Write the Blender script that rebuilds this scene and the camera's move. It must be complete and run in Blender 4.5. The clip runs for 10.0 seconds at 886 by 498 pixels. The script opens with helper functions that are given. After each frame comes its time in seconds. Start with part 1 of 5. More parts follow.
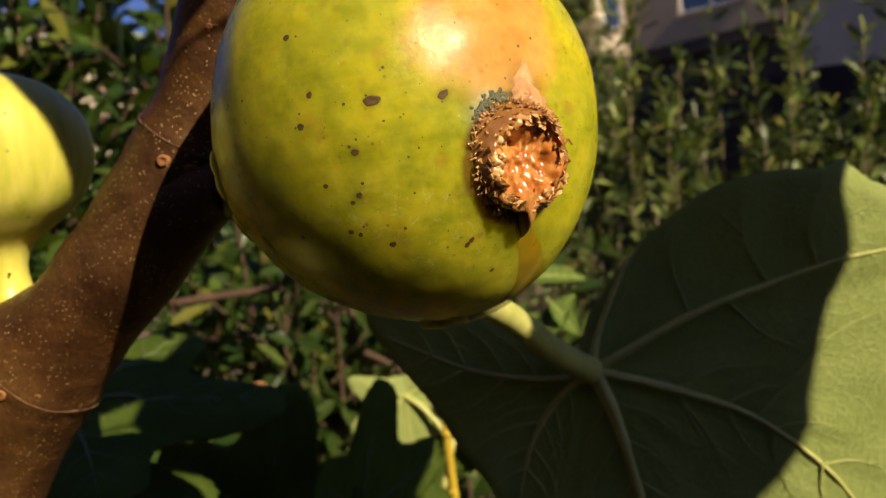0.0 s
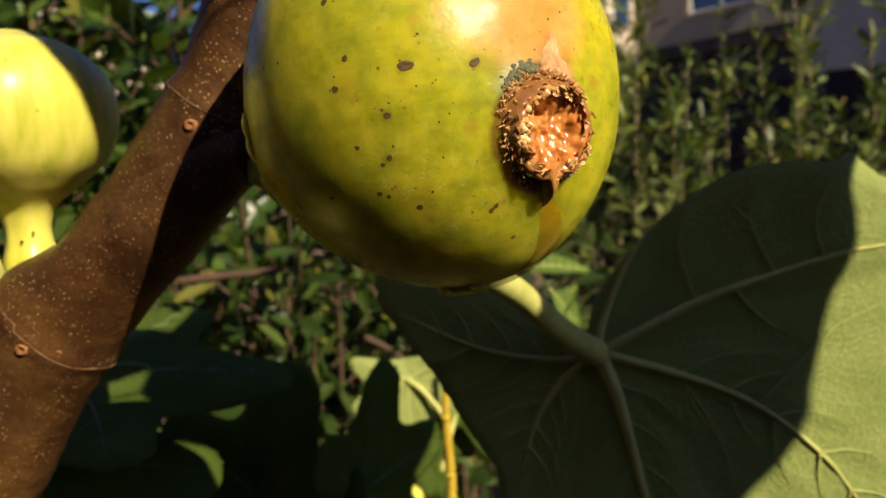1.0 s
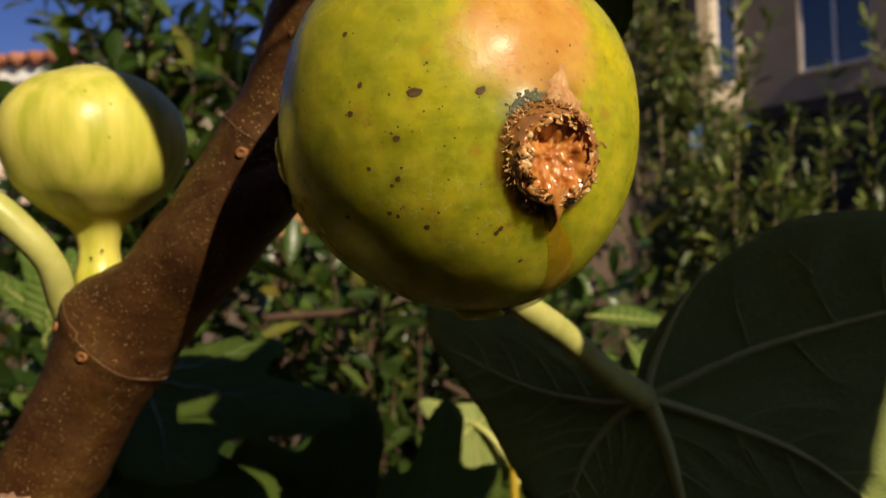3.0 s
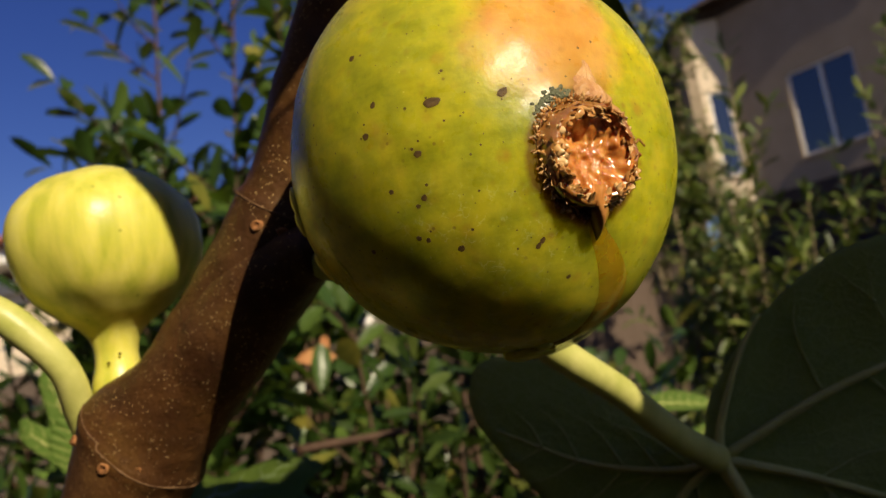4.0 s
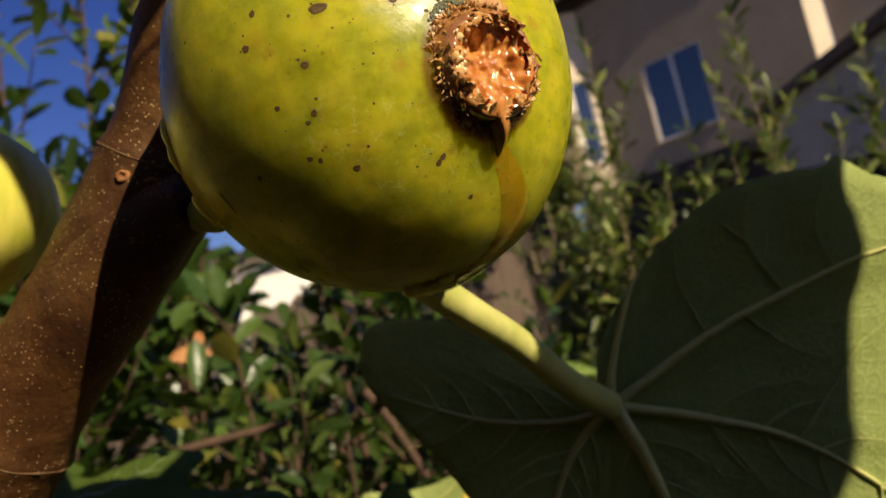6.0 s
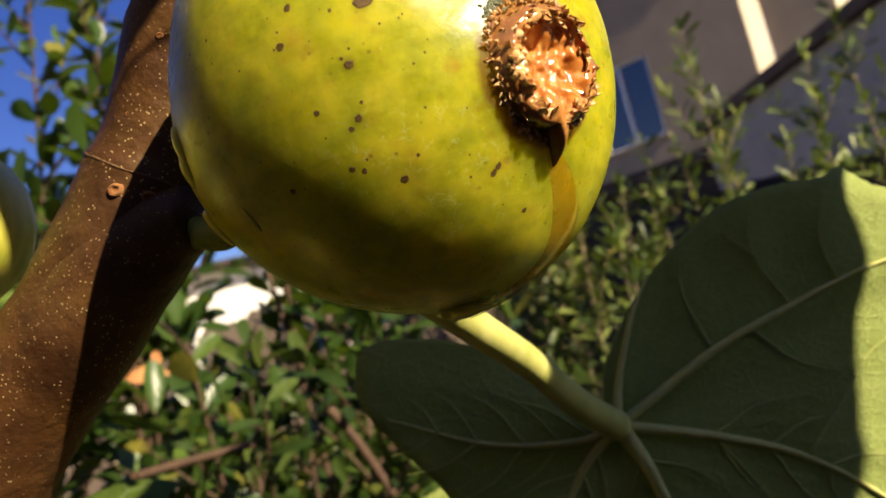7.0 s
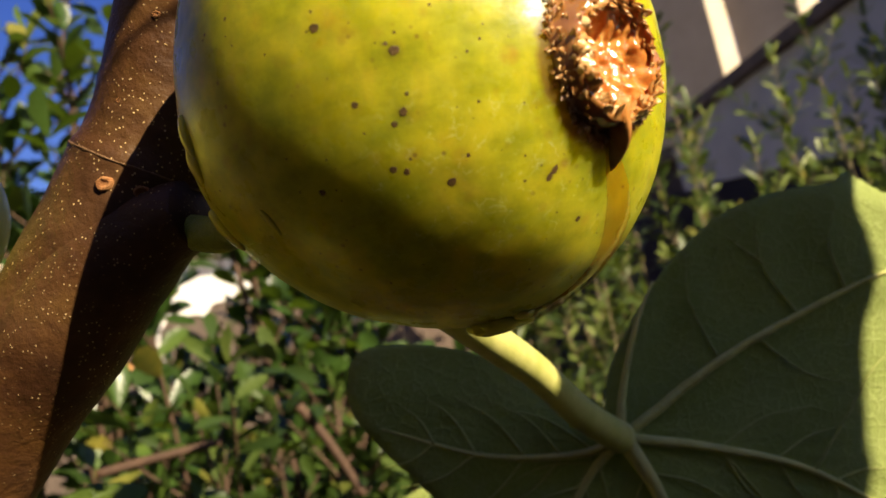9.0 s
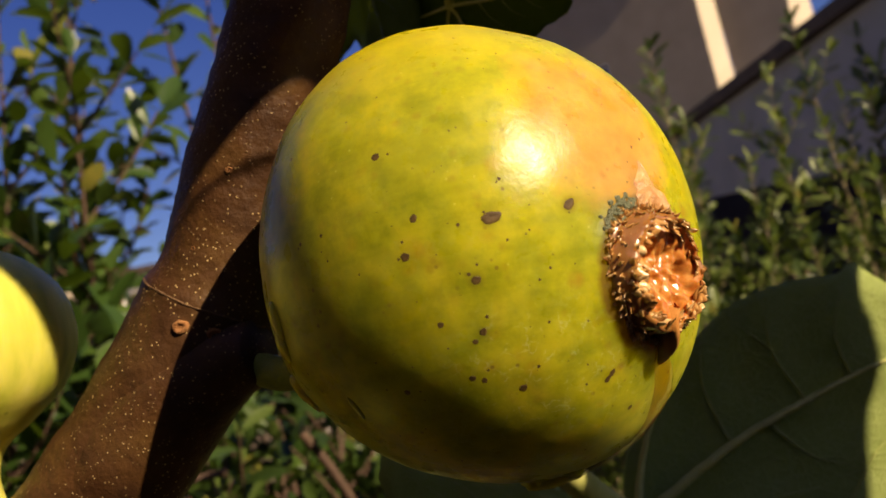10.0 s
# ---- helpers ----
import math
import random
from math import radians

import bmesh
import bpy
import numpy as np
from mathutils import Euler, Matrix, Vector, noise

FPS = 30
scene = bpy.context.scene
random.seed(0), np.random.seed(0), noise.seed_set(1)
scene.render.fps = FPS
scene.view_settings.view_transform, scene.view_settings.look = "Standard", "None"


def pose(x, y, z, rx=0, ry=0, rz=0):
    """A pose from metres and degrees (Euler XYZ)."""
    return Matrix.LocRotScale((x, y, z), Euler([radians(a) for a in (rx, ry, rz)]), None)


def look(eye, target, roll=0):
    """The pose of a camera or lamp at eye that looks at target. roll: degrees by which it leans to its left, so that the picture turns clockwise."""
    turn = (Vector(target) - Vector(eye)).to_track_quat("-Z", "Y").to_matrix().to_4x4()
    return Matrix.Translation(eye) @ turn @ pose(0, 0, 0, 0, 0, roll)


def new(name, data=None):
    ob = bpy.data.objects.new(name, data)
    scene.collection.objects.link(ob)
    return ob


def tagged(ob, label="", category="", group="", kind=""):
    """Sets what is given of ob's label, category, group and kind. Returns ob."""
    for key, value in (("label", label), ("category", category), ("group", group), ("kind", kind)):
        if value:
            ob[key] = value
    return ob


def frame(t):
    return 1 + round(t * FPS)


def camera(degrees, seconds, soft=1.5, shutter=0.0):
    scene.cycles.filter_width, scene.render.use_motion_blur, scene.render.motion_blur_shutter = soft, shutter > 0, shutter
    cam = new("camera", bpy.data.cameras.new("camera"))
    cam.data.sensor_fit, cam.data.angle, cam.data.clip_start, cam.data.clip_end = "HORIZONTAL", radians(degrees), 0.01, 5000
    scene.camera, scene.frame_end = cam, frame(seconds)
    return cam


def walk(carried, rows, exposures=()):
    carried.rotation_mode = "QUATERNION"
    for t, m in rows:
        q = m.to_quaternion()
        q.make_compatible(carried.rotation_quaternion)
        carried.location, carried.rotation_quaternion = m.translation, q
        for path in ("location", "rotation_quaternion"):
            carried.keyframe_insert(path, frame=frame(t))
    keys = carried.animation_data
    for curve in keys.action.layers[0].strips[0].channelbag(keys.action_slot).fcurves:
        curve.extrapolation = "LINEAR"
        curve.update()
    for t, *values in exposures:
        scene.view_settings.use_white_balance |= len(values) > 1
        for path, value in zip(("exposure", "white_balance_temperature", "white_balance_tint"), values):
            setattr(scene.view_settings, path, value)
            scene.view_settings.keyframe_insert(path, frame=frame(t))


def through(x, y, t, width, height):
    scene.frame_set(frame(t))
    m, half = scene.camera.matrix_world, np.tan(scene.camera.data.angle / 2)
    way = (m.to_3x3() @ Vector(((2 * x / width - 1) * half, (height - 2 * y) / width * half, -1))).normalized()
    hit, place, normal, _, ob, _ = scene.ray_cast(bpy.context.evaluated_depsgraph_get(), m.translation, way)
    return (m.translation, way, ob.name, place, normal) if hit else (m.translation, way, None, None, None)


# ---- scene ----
cam = camera(57.24, 10.0)
cam.data.dof.use_dof, cam.data.dof.focus_distance, cam.data.dof.aperture_fstop = True, 0.090, 40.0
PATH = [
    (0, (0.00292, 0.01749, 1.41008), (-0.0413, 2.013, 1.284), -6.61),
    (0.5, (0.00134, 0.02062, 1.40522), (-0.0139, 2.0163, 1.2747), -4.70),
    (1, (-0.00016, 0.01431, 1.40729), (-0.0468, 2.0085, 1.2617), -4.58),
    (1.5, (0.00458, 0.00976, 1.40832), (-0.0952, 2.0032, 1.2803), -4.84),
    (2, (0.00364, 0.00558, 1.40529), (-0.2165, 1.9895, 1.281), -3.70),
    (2.5, (0.00405, 0.00555, 1.40898), (-0.2239, 1.9907, 1.3251), -2.99),
    (3, (0.01079, 0.01112, 1.40279), (-0.2625, 1.9924, 1.4005), -2.56),
    (3.2, (0.01306, 0.01363, 1.40177), (-0.3214, 1.9827, 1.507), -3.55),
    (4.3, (0.00526, 0.02454, 1.38991), (-0.2072, 1.989, 1.6994), -11.68),
    (4.5, (0.00684, 0.02654, 1.3907), (-0.1325, 2.0021, 1.6694), -11.87),
    (5, (0.00886, 0.01976, 1.3924), (-0.1124, 1.9995, 1.649), -11.20),
    (5.5, (0.00944, 0.02326, 1.38846), (-0.1162, 2.0075, 1.605), -10.58),
    (5.7, (0.00711, 0.02456, 1.38545), (-0.0713, 2.0106, 1.6082), -11.43),
    (6.8, (-0.0065, 0.03526, 1.38756), (0.0984, 2.0176, 1.6307), -13.55),
    (7, (-0.00738, 0.03549, 1.38922), (0.1139, 2.0175, 1.6277), -13.75),
    (7.5, (-0.01285, 0.04164, 1.38983), (0.1741, 2.0196, 1.6194), -13.56),
    (8, (-0.01165, 0.04349, 1.38998), (0.2457, 2.0151, 1.6059), -13.44),
    (8.5, (-0.00915, 0.04146, 1.39158), (0.2464, 2.0133, 1.6072), -13.56),
    (9, (-0.01343, 0.04418, 1.39328), (0.1884, 2.0233, 1.5989), -13.00),
    (9.5, (-0.01839, 0.04594, 1.39963), (0.1766, 2.0243, 1.6186), -13.07),
    (10, (-0.01781, 0.03346, 1.41129), (0.2021, 2.009, 1.6327), -12.68),
]
EXPOSURES = [(0, -0.15, 7000, 12), (0.5, -0.4, 7000, 12), (1.0, 0.0, 6800, 10), (1.5, 0.05, 6800, 10), (2.0, 0.0, 6800, 10), (2.5, -0.15, 6900, 12), (3.0, -0.55, 6900, 12), (4.5, -0.3, 6800, 10), (5.0, -0.65, 7000, 12), (5.5, -0.5, 6900, 12), (6.8, 0.4, 6950, 10), (7.5, 0.55, 6850, 9), (8.5, 0.55, 6700, 8), (9.0, 0.55, 7000, 10), (9.5, 0.45, 8000, 18), (10.0, -0.05, 7500, 15)]
walk(cam, [(t, look(eye, target, roll)) for t, eye, target, roll in PATH], EXPOSURES)

# ---- light ----
SUN_WAY = Vector((0.56, -0.63, 0.54)).normalized()
world = bpy.data.worlds.new("sky")
scene.world = world
world.use_nodes = True
wt = world.node_tree
wbg = wt.nodes["Background"]
sky = wt.nodes.new("ShaderNodeTexSky")
sky.sky_type, sky.sun_disc = "NISHITA", False
sky.sun_elevation, sky.sun_rotation = math.asin(SUN_WAY.z), math.atan2(SUN_WAY.x, SUN_WAY.y)
sky.air_density, sky.dust_density, sky.ozone_density = 1.0, 0.3, 3.0
deep = wt.nodes.new("ShaderNodeHueSaturation")
deep.inputs["Hue"].default_value, deep.inputs["Saturation"].default_value = 0.530, 1.3
wt.links.new(sky.outputs["Color"], deep.inputs["Color"])
wt.links.new(deep.outputs["Color"], wbg.inputs["Color"])
wbg.inputs["Strength"].default_value = 0.095
sun = new("sun", bpy.data.lights.new("sun", "SUN"))
sun.data.energy, sun.data.angle, sun.data.color = 7.5, radians(0.5), (1.0, 0.87, 0.64)
sun.matrix_world = look(SUN_WAY * 30, (0, 0, 0))


# ---- materials ----
def ramp_stops(node, stops):
    els = node.color_ramp.elements
    while len(els) < len(stops):
        els.new(0.5)
    for e, (p, c) in zip(els, stops):
        e.position, e.color = p, (*c, 1) if len(c) == 3 else c


class Mat:
    """A small wrapper to write node materials in few lines."""

    def __init__(self, name, rough=0.5, spec=0.5):
        self.m = bpy.data.materials.new(name)
        self.m.use_nodes = True
        self.t = self.m.node_tree
        self.b = self.t.nodes["Principled BSDF"]
        self.out = self.t.nodes["Material Output"]
        self.b.inputs["Roughness"].default_value = rough
        self.b.inputs["Specular IOR Level"].default_value = spec
        self.co = self.t.nodes.new("ShaderNodeTexCoord").outputs["Object"]

    def node(self, kind, **given):
        n = self.t.nodes.new(kind)
        for k, v in given.items():
            n.inputs[k].default_value = v
        return n

    def link(self, a, b):
        self.t.links.new(a, b)

    def mapped(self, scale, co=None):
        n = self.node("ShaderNodeMapping", Scale=scale)
        self.link(co or self.co, n.inputs["Vector"])
        return n.outputs["Vector"]

    def noise(self, scale, detail=4.0, rough=0.55, co=None, distort=0.0):
        n = self.node("ShaderNodeTexNoise", Scale=scale, Detail=detail, Roughness=rough, Distortion=distort)
        self.link(co or self.co, n.inputs["Vector"])
        return n.outputs["Fac"]

    def voronoi(self, scale, feature="F1", co=None, rand=1.0):
        n = self.node("ShaderNodeTexVoronoi", Scale=scale, Randomness=rand)
        n.feature = feature
        self.link(co or self.co, n.inputs["Vector"])
        return n.outputs["Distance"]

    def ramp(self, fac, *stops):
        n = self.node("ShaderNodeValToRGB")
        ramp_stops(n, stops)
        self.link(fac, n.inputs["Fac"])
        return n.outputs["Color"]

    def mix(self, fac, a, b, how="MIX"):
        n = self.node("ShaderNodeMix")
        n.data_type, n.blend_type = "RGBA", how
        for v, k in ((fac, 0), (a, 6), (b, 7)):
            if isinstance(v, (int, float)):
                n.inputs[k].default_value = v
            elif isinstance(v, tuple):
                n.inputs[k].default_value = (*v, 1)
            else:
                self.link(v, n.inputs[k])
        return n.outputs[2]

    def math(self, how, a, b=0.0, clamp=False):
        n = self.node("ShaderNodeMath")
        n.operation, n.use_clamp = how, clamp
        for v, k in ((a, 0), (b, 1)):
            if isinstance(v, (int, float)):
                n.inputs[k].default_value = v
            else:
                self.link(v, n.inputs[k])
        return n.outputs[0]

    def away(self, place, near, far, co=None):
        """1 within near of the place, falling to 0 at far."""
        n = self.node("ShaderNodeVectorMath")
        n.operation = "DISTANCE"
        self.link(co or self.co, n.inputs[0])
        n.inputs[1].default_value = place
        r = self.node("ShaderNodeMapRange")
        r.interpolation_type = "SMOOTHSTEP"
        for k, v in ((1, near), (2, far), (3, 1.0), (4, 0.0)):
            r.inputs[k].default_value = v
        self.link(n.outputs["Value"], r.inputs[0])
        return r.outputs[0]

    def rnd(self, island=False):
        if island:
            return self.node("ShaderNodeNewGeometry").outputs["Random Per Island"]
        return self.node("ShaderNodeObjectInfo").outputs["Random"]

    def colour(self, c):
        if isinstance(c, tuple):
            self.b.inputs["Base Color"].default_value = (*c, 1)
        else:
            self.link(c, self.b.inputs["Base Color"])
        return self

    def rough(self, f):
        self.link(f, self.b.inputs["Roughness"])
        return self

    def bump(self, height, strength=0.3, distance=0.001):
        n = self.node("ShaderNodeBump", Strength=strength, Distance=distance)
        self.link(height, n.inputs["Height"])
        self.link(n.outputs["Normal"], self.b.inputs["Normal"])
        return self

    def translucent(self, colour, share):
        """Light that comes through a leaf."""
        t = self.node("ShaderNodeBsdfTranslucent")
        if isinstance(colour, tuple):
            t.inputs["Color"].default_value = (*colour, 1)
        else:
            self.link(colour, t.inputs["Color"])
        x = self.node("ShaderNodeMixShader")
        x.inputs[0].default_value = share
        self.link(self.b.outputs[0], x.inputs[1])
        self.link(t.outputs[0], x.inputs[2])
        self.link(x.outputs[0], self.out.inputs["Surface"])
        return self


FIG_AT = Vector((-0.0026, 0.1311, 1.4207))
# the largest brown spots on its skin, about its middle, with their size
FIG_SPOTS = [((-0.0119, -0.0234, 0.0096), 1.0), ((-0.0097, -0.0257, 0.0023), 0.9), ((-0.0023, -0.0262, 0.0006), 1.5), ((0.0054, -0.0237, 0.0005), 1.2), ((-0.0113, -0.0252, -0.0012), 1.1),
             ((-0.0048, -0.0250, -0.0047), 1.1), ((-0.0051, -0.0239, -0.0095), 0.9), ((-0.0022, -0.0216, -0.0157), 1.0), ((0.0067, -0.0195, -0.0155), 1.0)]


def make_fig_skin():
    a = Mat("fig_skin", 0.3, 0.28)
    big = a.noise(70, 3, 0.55)
    col = a.ramp(big, (0.30, (0.338, 0.342, 0.013)), (0.50, (0.402, 0.384, 0.013)), (0.70, (0.505, 0.436, 0.015)))
    fine = a.noise(420, 5, 0.6)
    col = a.mix(a.ramp(fine, (0.35, (0, 0, 0)), (0.75, (1, 1, 1))), col, a.mix(0.22, col, (0.62, 0.60, 0.08)))
    mott = a.ramp(a.noise(330, 5, 0.65), (0.38, (0.58, 0.66, 0.6)), (0.62, (1.08, 1.05, 1.0)))
    col = a.mix(0.75, col, mott, "MULTIPLY")
    patch = a.ramp(a.noise(135, 4, 0.6, None, 0.5), (0.36, (0.52, 0.66, 0.55)), (0.52, (1.0, 1.0, 1.0)))
    col = a.mix(0.36, col, patch, "MULTIPLY")
    streak = a.ramp(a.noise(260, 3, 0.6, a.mapped((0.35, 0.6, 2.6))), (0.42, (0, 0, 0)), (0.68, (1, 1, 1)))
    col = a.mix(a.math("MULTIPLY", streak, 0.22), col, (0.60, 0.52, 0.05))
    # dull green band round the lower side, which also puts its shade into the colour
    low = a.away((-0.004, -0.016, -0.0185), 0.004, 0.0135)
    low = a.math("MULTIPLY", low, a.ramp(a.noise(160, 4), (0.3, (0.2, 0.2, 0.2)), (0.7, (1, 1, 1))))
    col = a.mix(a.math("MULTIPLY", low, 0.06), col, (0.16, 0.19, 0.02))
    scuff = a.ramp(a.noise(115, 4, 0.6, None, 0.4), (0.58, (0, 0, 0)), (0.70, (1, 1, 1)))
    col = a.mix(a.math("MULTIPLY", scuff, 0.32), col, (0.60, 0.42, 0.04))
    pale = a.ramp(a.voronoi(780), (0.06, (1, 1, 1)), (0.13, (0, 0, 0)))
    pale = a.math("MULTIPLY", pale, a.ramp(a.noise(170, 3), (0.48, (0, 0, 0)), (0.60, (1, 1, 1))))
    col = a.mix(a.math("MULTIPLY", pale, 0.35), col, (0.70, 0.66, 0.22))
    # riper yellow shoulder
    ripe = a.away((-0.004, -0.006, 0.026), 0.008, 0.021)
    col = a.mix(a.math("MULTIPLY", ripe, 0.6), col, (0.56, 0.44, 0.014))
    # orange blush over the opening
    blush = a.math("ADD", a.away((0.0115, -0.0195, 0.0085), 0.004, 0.0165), a.math("MULTIPLY", a.math("SUBTRACT", a.noise(190, 4), 0.5), 0.9))
    blush = a.math("MULTIPLY", a.ramp(blush, (0.38, (0, 0, 0)), (0.85, (1, 1, 1))), 0.9)
    col = a.mix(blush, col, a.ramp(a.noise(260, 4), (0.3, (0.54, 0.235, 0.045)), (0.7, (0.66, 0.36, 0.10))))
    # brown rim of rot round the opening
    rot = a.math("ADD", a.away((0.0140, -0.0208, -0.0075), 0.0068, 0.0095), a.math("MULTIPLY", a.math("SUBTRACT", a.noise(420, 4), 0.5), 0.8))
    col = a.mix(a.math("MULTIPLY", a.ramp(rot, (0.45, (0, 0, 0)), (0.8, (1, 1, 1))), 0.8), col, (0.17, 0.075, 0.012))
    # soft orange-brown freckles, thickest round the opening
    near_eye = a.away((0.0136, -0.0203, -0.0072), 0.006, 0.017)
    for size, lo, hi, tint in ((300, 0.16, 0.34, (0.40, 0.20, 0.020)), (480, 0.12, 0.30, (0.24, 0.13, 0.018))):
        dab = a.ramp(a.voronoi(size), (lo, (1, 1, 1)), (hi, (0, 0, 0)))
        dab = a.math("MULTIPLY", dab, a.ramp(a.noise(size * 0.45, 4, 0.65), (0.46, (0, 0, 0)), (0.60, (1, 1, 1))))
        col = a.mix(a.math("MULTIPLY", dab, a.math("ADD", a.math("MULTIPLY", near_eye, 0.45), 0.30)), col, tint)
    for at, r in FIG_SPOTS:
        halo = a.away(at, 0.0003 * r, 0.0010 * r)
        col = a.mix(a.math("MULTIPLY", halo, 0.45), col, (0.13, 0.10, 0.014))
    # tiny specks and a whitish, scratched bloom low down
    speck = a.ramp(a.voronoi(620), (0.10, (1, 1, 1)), (0.16, (0, 0, 0)))
    speck = a.math("MULTIPLY", speck, a.ramp(a.noise(130, 2), (0.5, (0, 0, 0)), (0.6, (1, 1, 1))))
    col = a.mix(a.math("MULTIPLY", speck, 0.7), col, (0.17, 0.11, 0.02))
    bent = a.node("ShaderNodeMix", Factor=0.012)
    bent.data_type = "VECTOR"
    wob = a.node("ShaderNodeTexNoise", Scale=700.0, Detail=3.0)
    a.link(a.co, wob.inputs["Vector"])
    a.link(a.co, bent.inputs[4])
    a.link(wob.outputs["Color"], bent.inputs[5])
    bent.inputs[0].default_value = 0.0022
    line = a.ramp(a.voronoi(640, "DISTANCE_TO_EDGE", bent.outputs[1]), (0.02, (1, 1, 1)), (0.07, (0, 0, 0)))
    where = a.math("MULTIPLY", a.away((0.0, -0.019, -0.0175), 0.006, 0.0155), a.ramp(a.noise(520, 5, 0.7), (0.52, (0, 0, 0)), (0.60, (1, 1, 1))))
    col = a.mix(a.math("MULTIPLY", a.math("MULTIPLY", line, where), 0.20), col, (0.74, 0.73, 0.50))
    a.colour(col)
    a.rough(a.ramp(a.noise(240, 4), (0.3, (0.23, 0.23, 0.23)), (0.7, (0.38, 0.38, 0.38))))
    a.bump(a.math("ADD", a.noise(900, 4, 0.6), a.math("MULTIPLY", a.noise(260, 3), 1.5)), 0.13, 0.0003)
    a.b.inputs["Subsurface Weight"].default_value = 0.9
    a.b.inputs["Subsurface Radius"].default_value = (1.0, 0.85, 0.12)
    a.b.inputs["Subsurface Scale"].default_value = 0.014
    return a.m


def make_young_fig_skin():
    a = Mat("young_fig_skin", 0.36, 0.45)
    streak = a.noise(120, 3, 0.5, a.mapped((2.2, 2.2, 0.35)))
    col = a.ramp(streak, (0.32, (0.48, 0.49, 0.06)), (0.55, (0.66, 0.61, 0.11)), (0.75, (0.74, 0.68, 0.17)))
    col = a.mix(a.ramp(a.voronoi(230), (0.05, (0.7, 0.7, 0.7)), (0.1, (0, 0, 0))), col, (0.28, 0.30, 0.03))
    a.colour(col).bump(a.noise(500, 4), 0.2, 0.0004)
    a.b.inputs["Subsurface Weight"].default_value = 0.3
    a.b.inputs["Subsurface Radius"].default_value = (1.0, 0.85, 0.2)
    a.b.inputs["Subsurface Scale"].default_value = 0.005
    return a.m


def make_bark():
    a = Mat("young_fig_bark", 0.5, 0.22)
    col = a.ramp(a.noise(95, 5, 0.6), (0.3, (0.036, 0.0135, 0.005)), (0.52, (0.074, 0.031, 0.0095)), (0.75, (0.118, 0.058, 0.0150)))
    col = a.mix(a.math("MULTIPLY", a.ramp(a.noise(420, 5, 0.65), (0.45, (0, 0, 0)), (0.75, (1, 1, 1))), 0.45), col, (0.036, 0.015, 0.008))
    # pale breathing pores
    dot = a.ramp(a.voronoi(1350), (0.12, (1, 1, 1)), (0.22, (0, 0, 0)))
    dot = a.math("MULTIPLY", dot, a.ramp(a.noise(210, 3), (0.38, (0, 0, 0)), (0.54, (1, 1, 1))))
    dot = a.math("MULTIPLY", dot, a.ramp(a.noise(65, 2), (0.38, (0.25, 0.25, 0.25)), (0.58, (1, 1, 1))))
    col = a.mix(a.math("MULTIPLY", dot, 0.95), col, (0.62, 0.42, 0.19))
    # faint bloom
    col = a.mix(a.math("MULTIPLY", a.ramp(a.noise(40, 3), (0.5, (0, 0, 0)), (0.7, (1, 1, 1))), 0.06), col, (0.24, 0.17, 0.12))
    a.colour(col)
    a.bump(a.math("ADD", a.noise(520, 5, 0.6), a.math("MULTIPLY", dot, 0.8)), 0.6, 0.0006)
    return a.m


def make_fig_leaf(name, base, veiny, dark, gloss=0.2):
    a = Mat(name, 0.68, gloss)
    col = a.ramp(a.noise(55, 4), (0.3, dark), (0.7, base))
    net = a.ramp(a.voronoi(330, "DISTANCE_TO_EDGE", a.mapped((1, 1, 1))), (0.0, (1, 1, 1)), (0.11, (0, 0, 0)))
    net2 = a.ramp(a.voronoi(1150, "DISTANCE_TO_EDGE"), (0.0, (1, 1, 1)), (0.10, (0, 0, 0)))
    col = a.mix(a.math("MULTIPLY", net, 0.12), col, veiny)
    col = a.mix(a.math("MULTIPLY", net2, 0.16), col, veiny)
    a.colour(col)
    a.bump(a.math("ADD", a.math("MULTIPLY", net, 0.6), a.math("MULTIPLY", net2, 0.7)), 0.45, 0.0006)
    a.translucent(a.mix(0.5, col, (0.34, 0.40, 0.02)), 0.32)
    return a.m


def make_bush_leaf(name, lo, mid, hi, through, rough=0.32, gloss=0.5):
    a = Mat(name, rough, gloss)
    col = a.ramp(a.rnd(True), (0.0, lo), (0.55, mid), (0.93, hi), (1.0, (0.20, 0.17, 0.03)))
    col = a.mix(a.ramp(a.noise(90, 3), (0.4, (0, 0, 0)), (0.7, (0.5, 0.5, 0.5))), col, mid)
    a.colour(col).bump(a.noise(220, 3), 0.3, 0.0015)
    a.translucent(through, 0.2)
    return a.m


def plain(name, c1, c2, scale, rough=0.6, spec=0.4, strength=0.3, distance=0.002, detail=5, co=None):
    a = Mat(name, rough, spec)
    a.colour(a.ramp(a.noise(scale, detail, 0.6), (0.3, c1), (0.7, c2)))
    a.bump(a.noise(scale * 5, 4, 0.6), strength, distance)
    return a.m


def make_fence_wood():
    a = Mat("weathered_fence_wood", 0.85, 0.2)
    grain = a.noise(14, 6, 0.65, a.mapped((9, 9, 0.55)), 0.6)
    col = a.ramp(grain, (0.25, (0.050, 0.037, 0.029)), (0.5, (0.125, 0.098, 0.078)), (0.75, (0.215, 0.175, 0.142)))
    col = a.mix(a.math("MULTIPLY", a.rnd(), 0.5), col, (0.16, 0.105, 0.08))
    knot = a.ramp(a.voronoi(3.2, "F1", a.mapped((2.2, 2.2, 0.8))), (0.05, (1, 1, 1)), (0.12, (0, 0, 0)))
    col = a.mix(a.math("MULTIPLY", knot, 0.7), col, (0.05, 0.03, 0.02))
    a.colour(col).bump(grain, 0.6, 0.004)
    return a.m


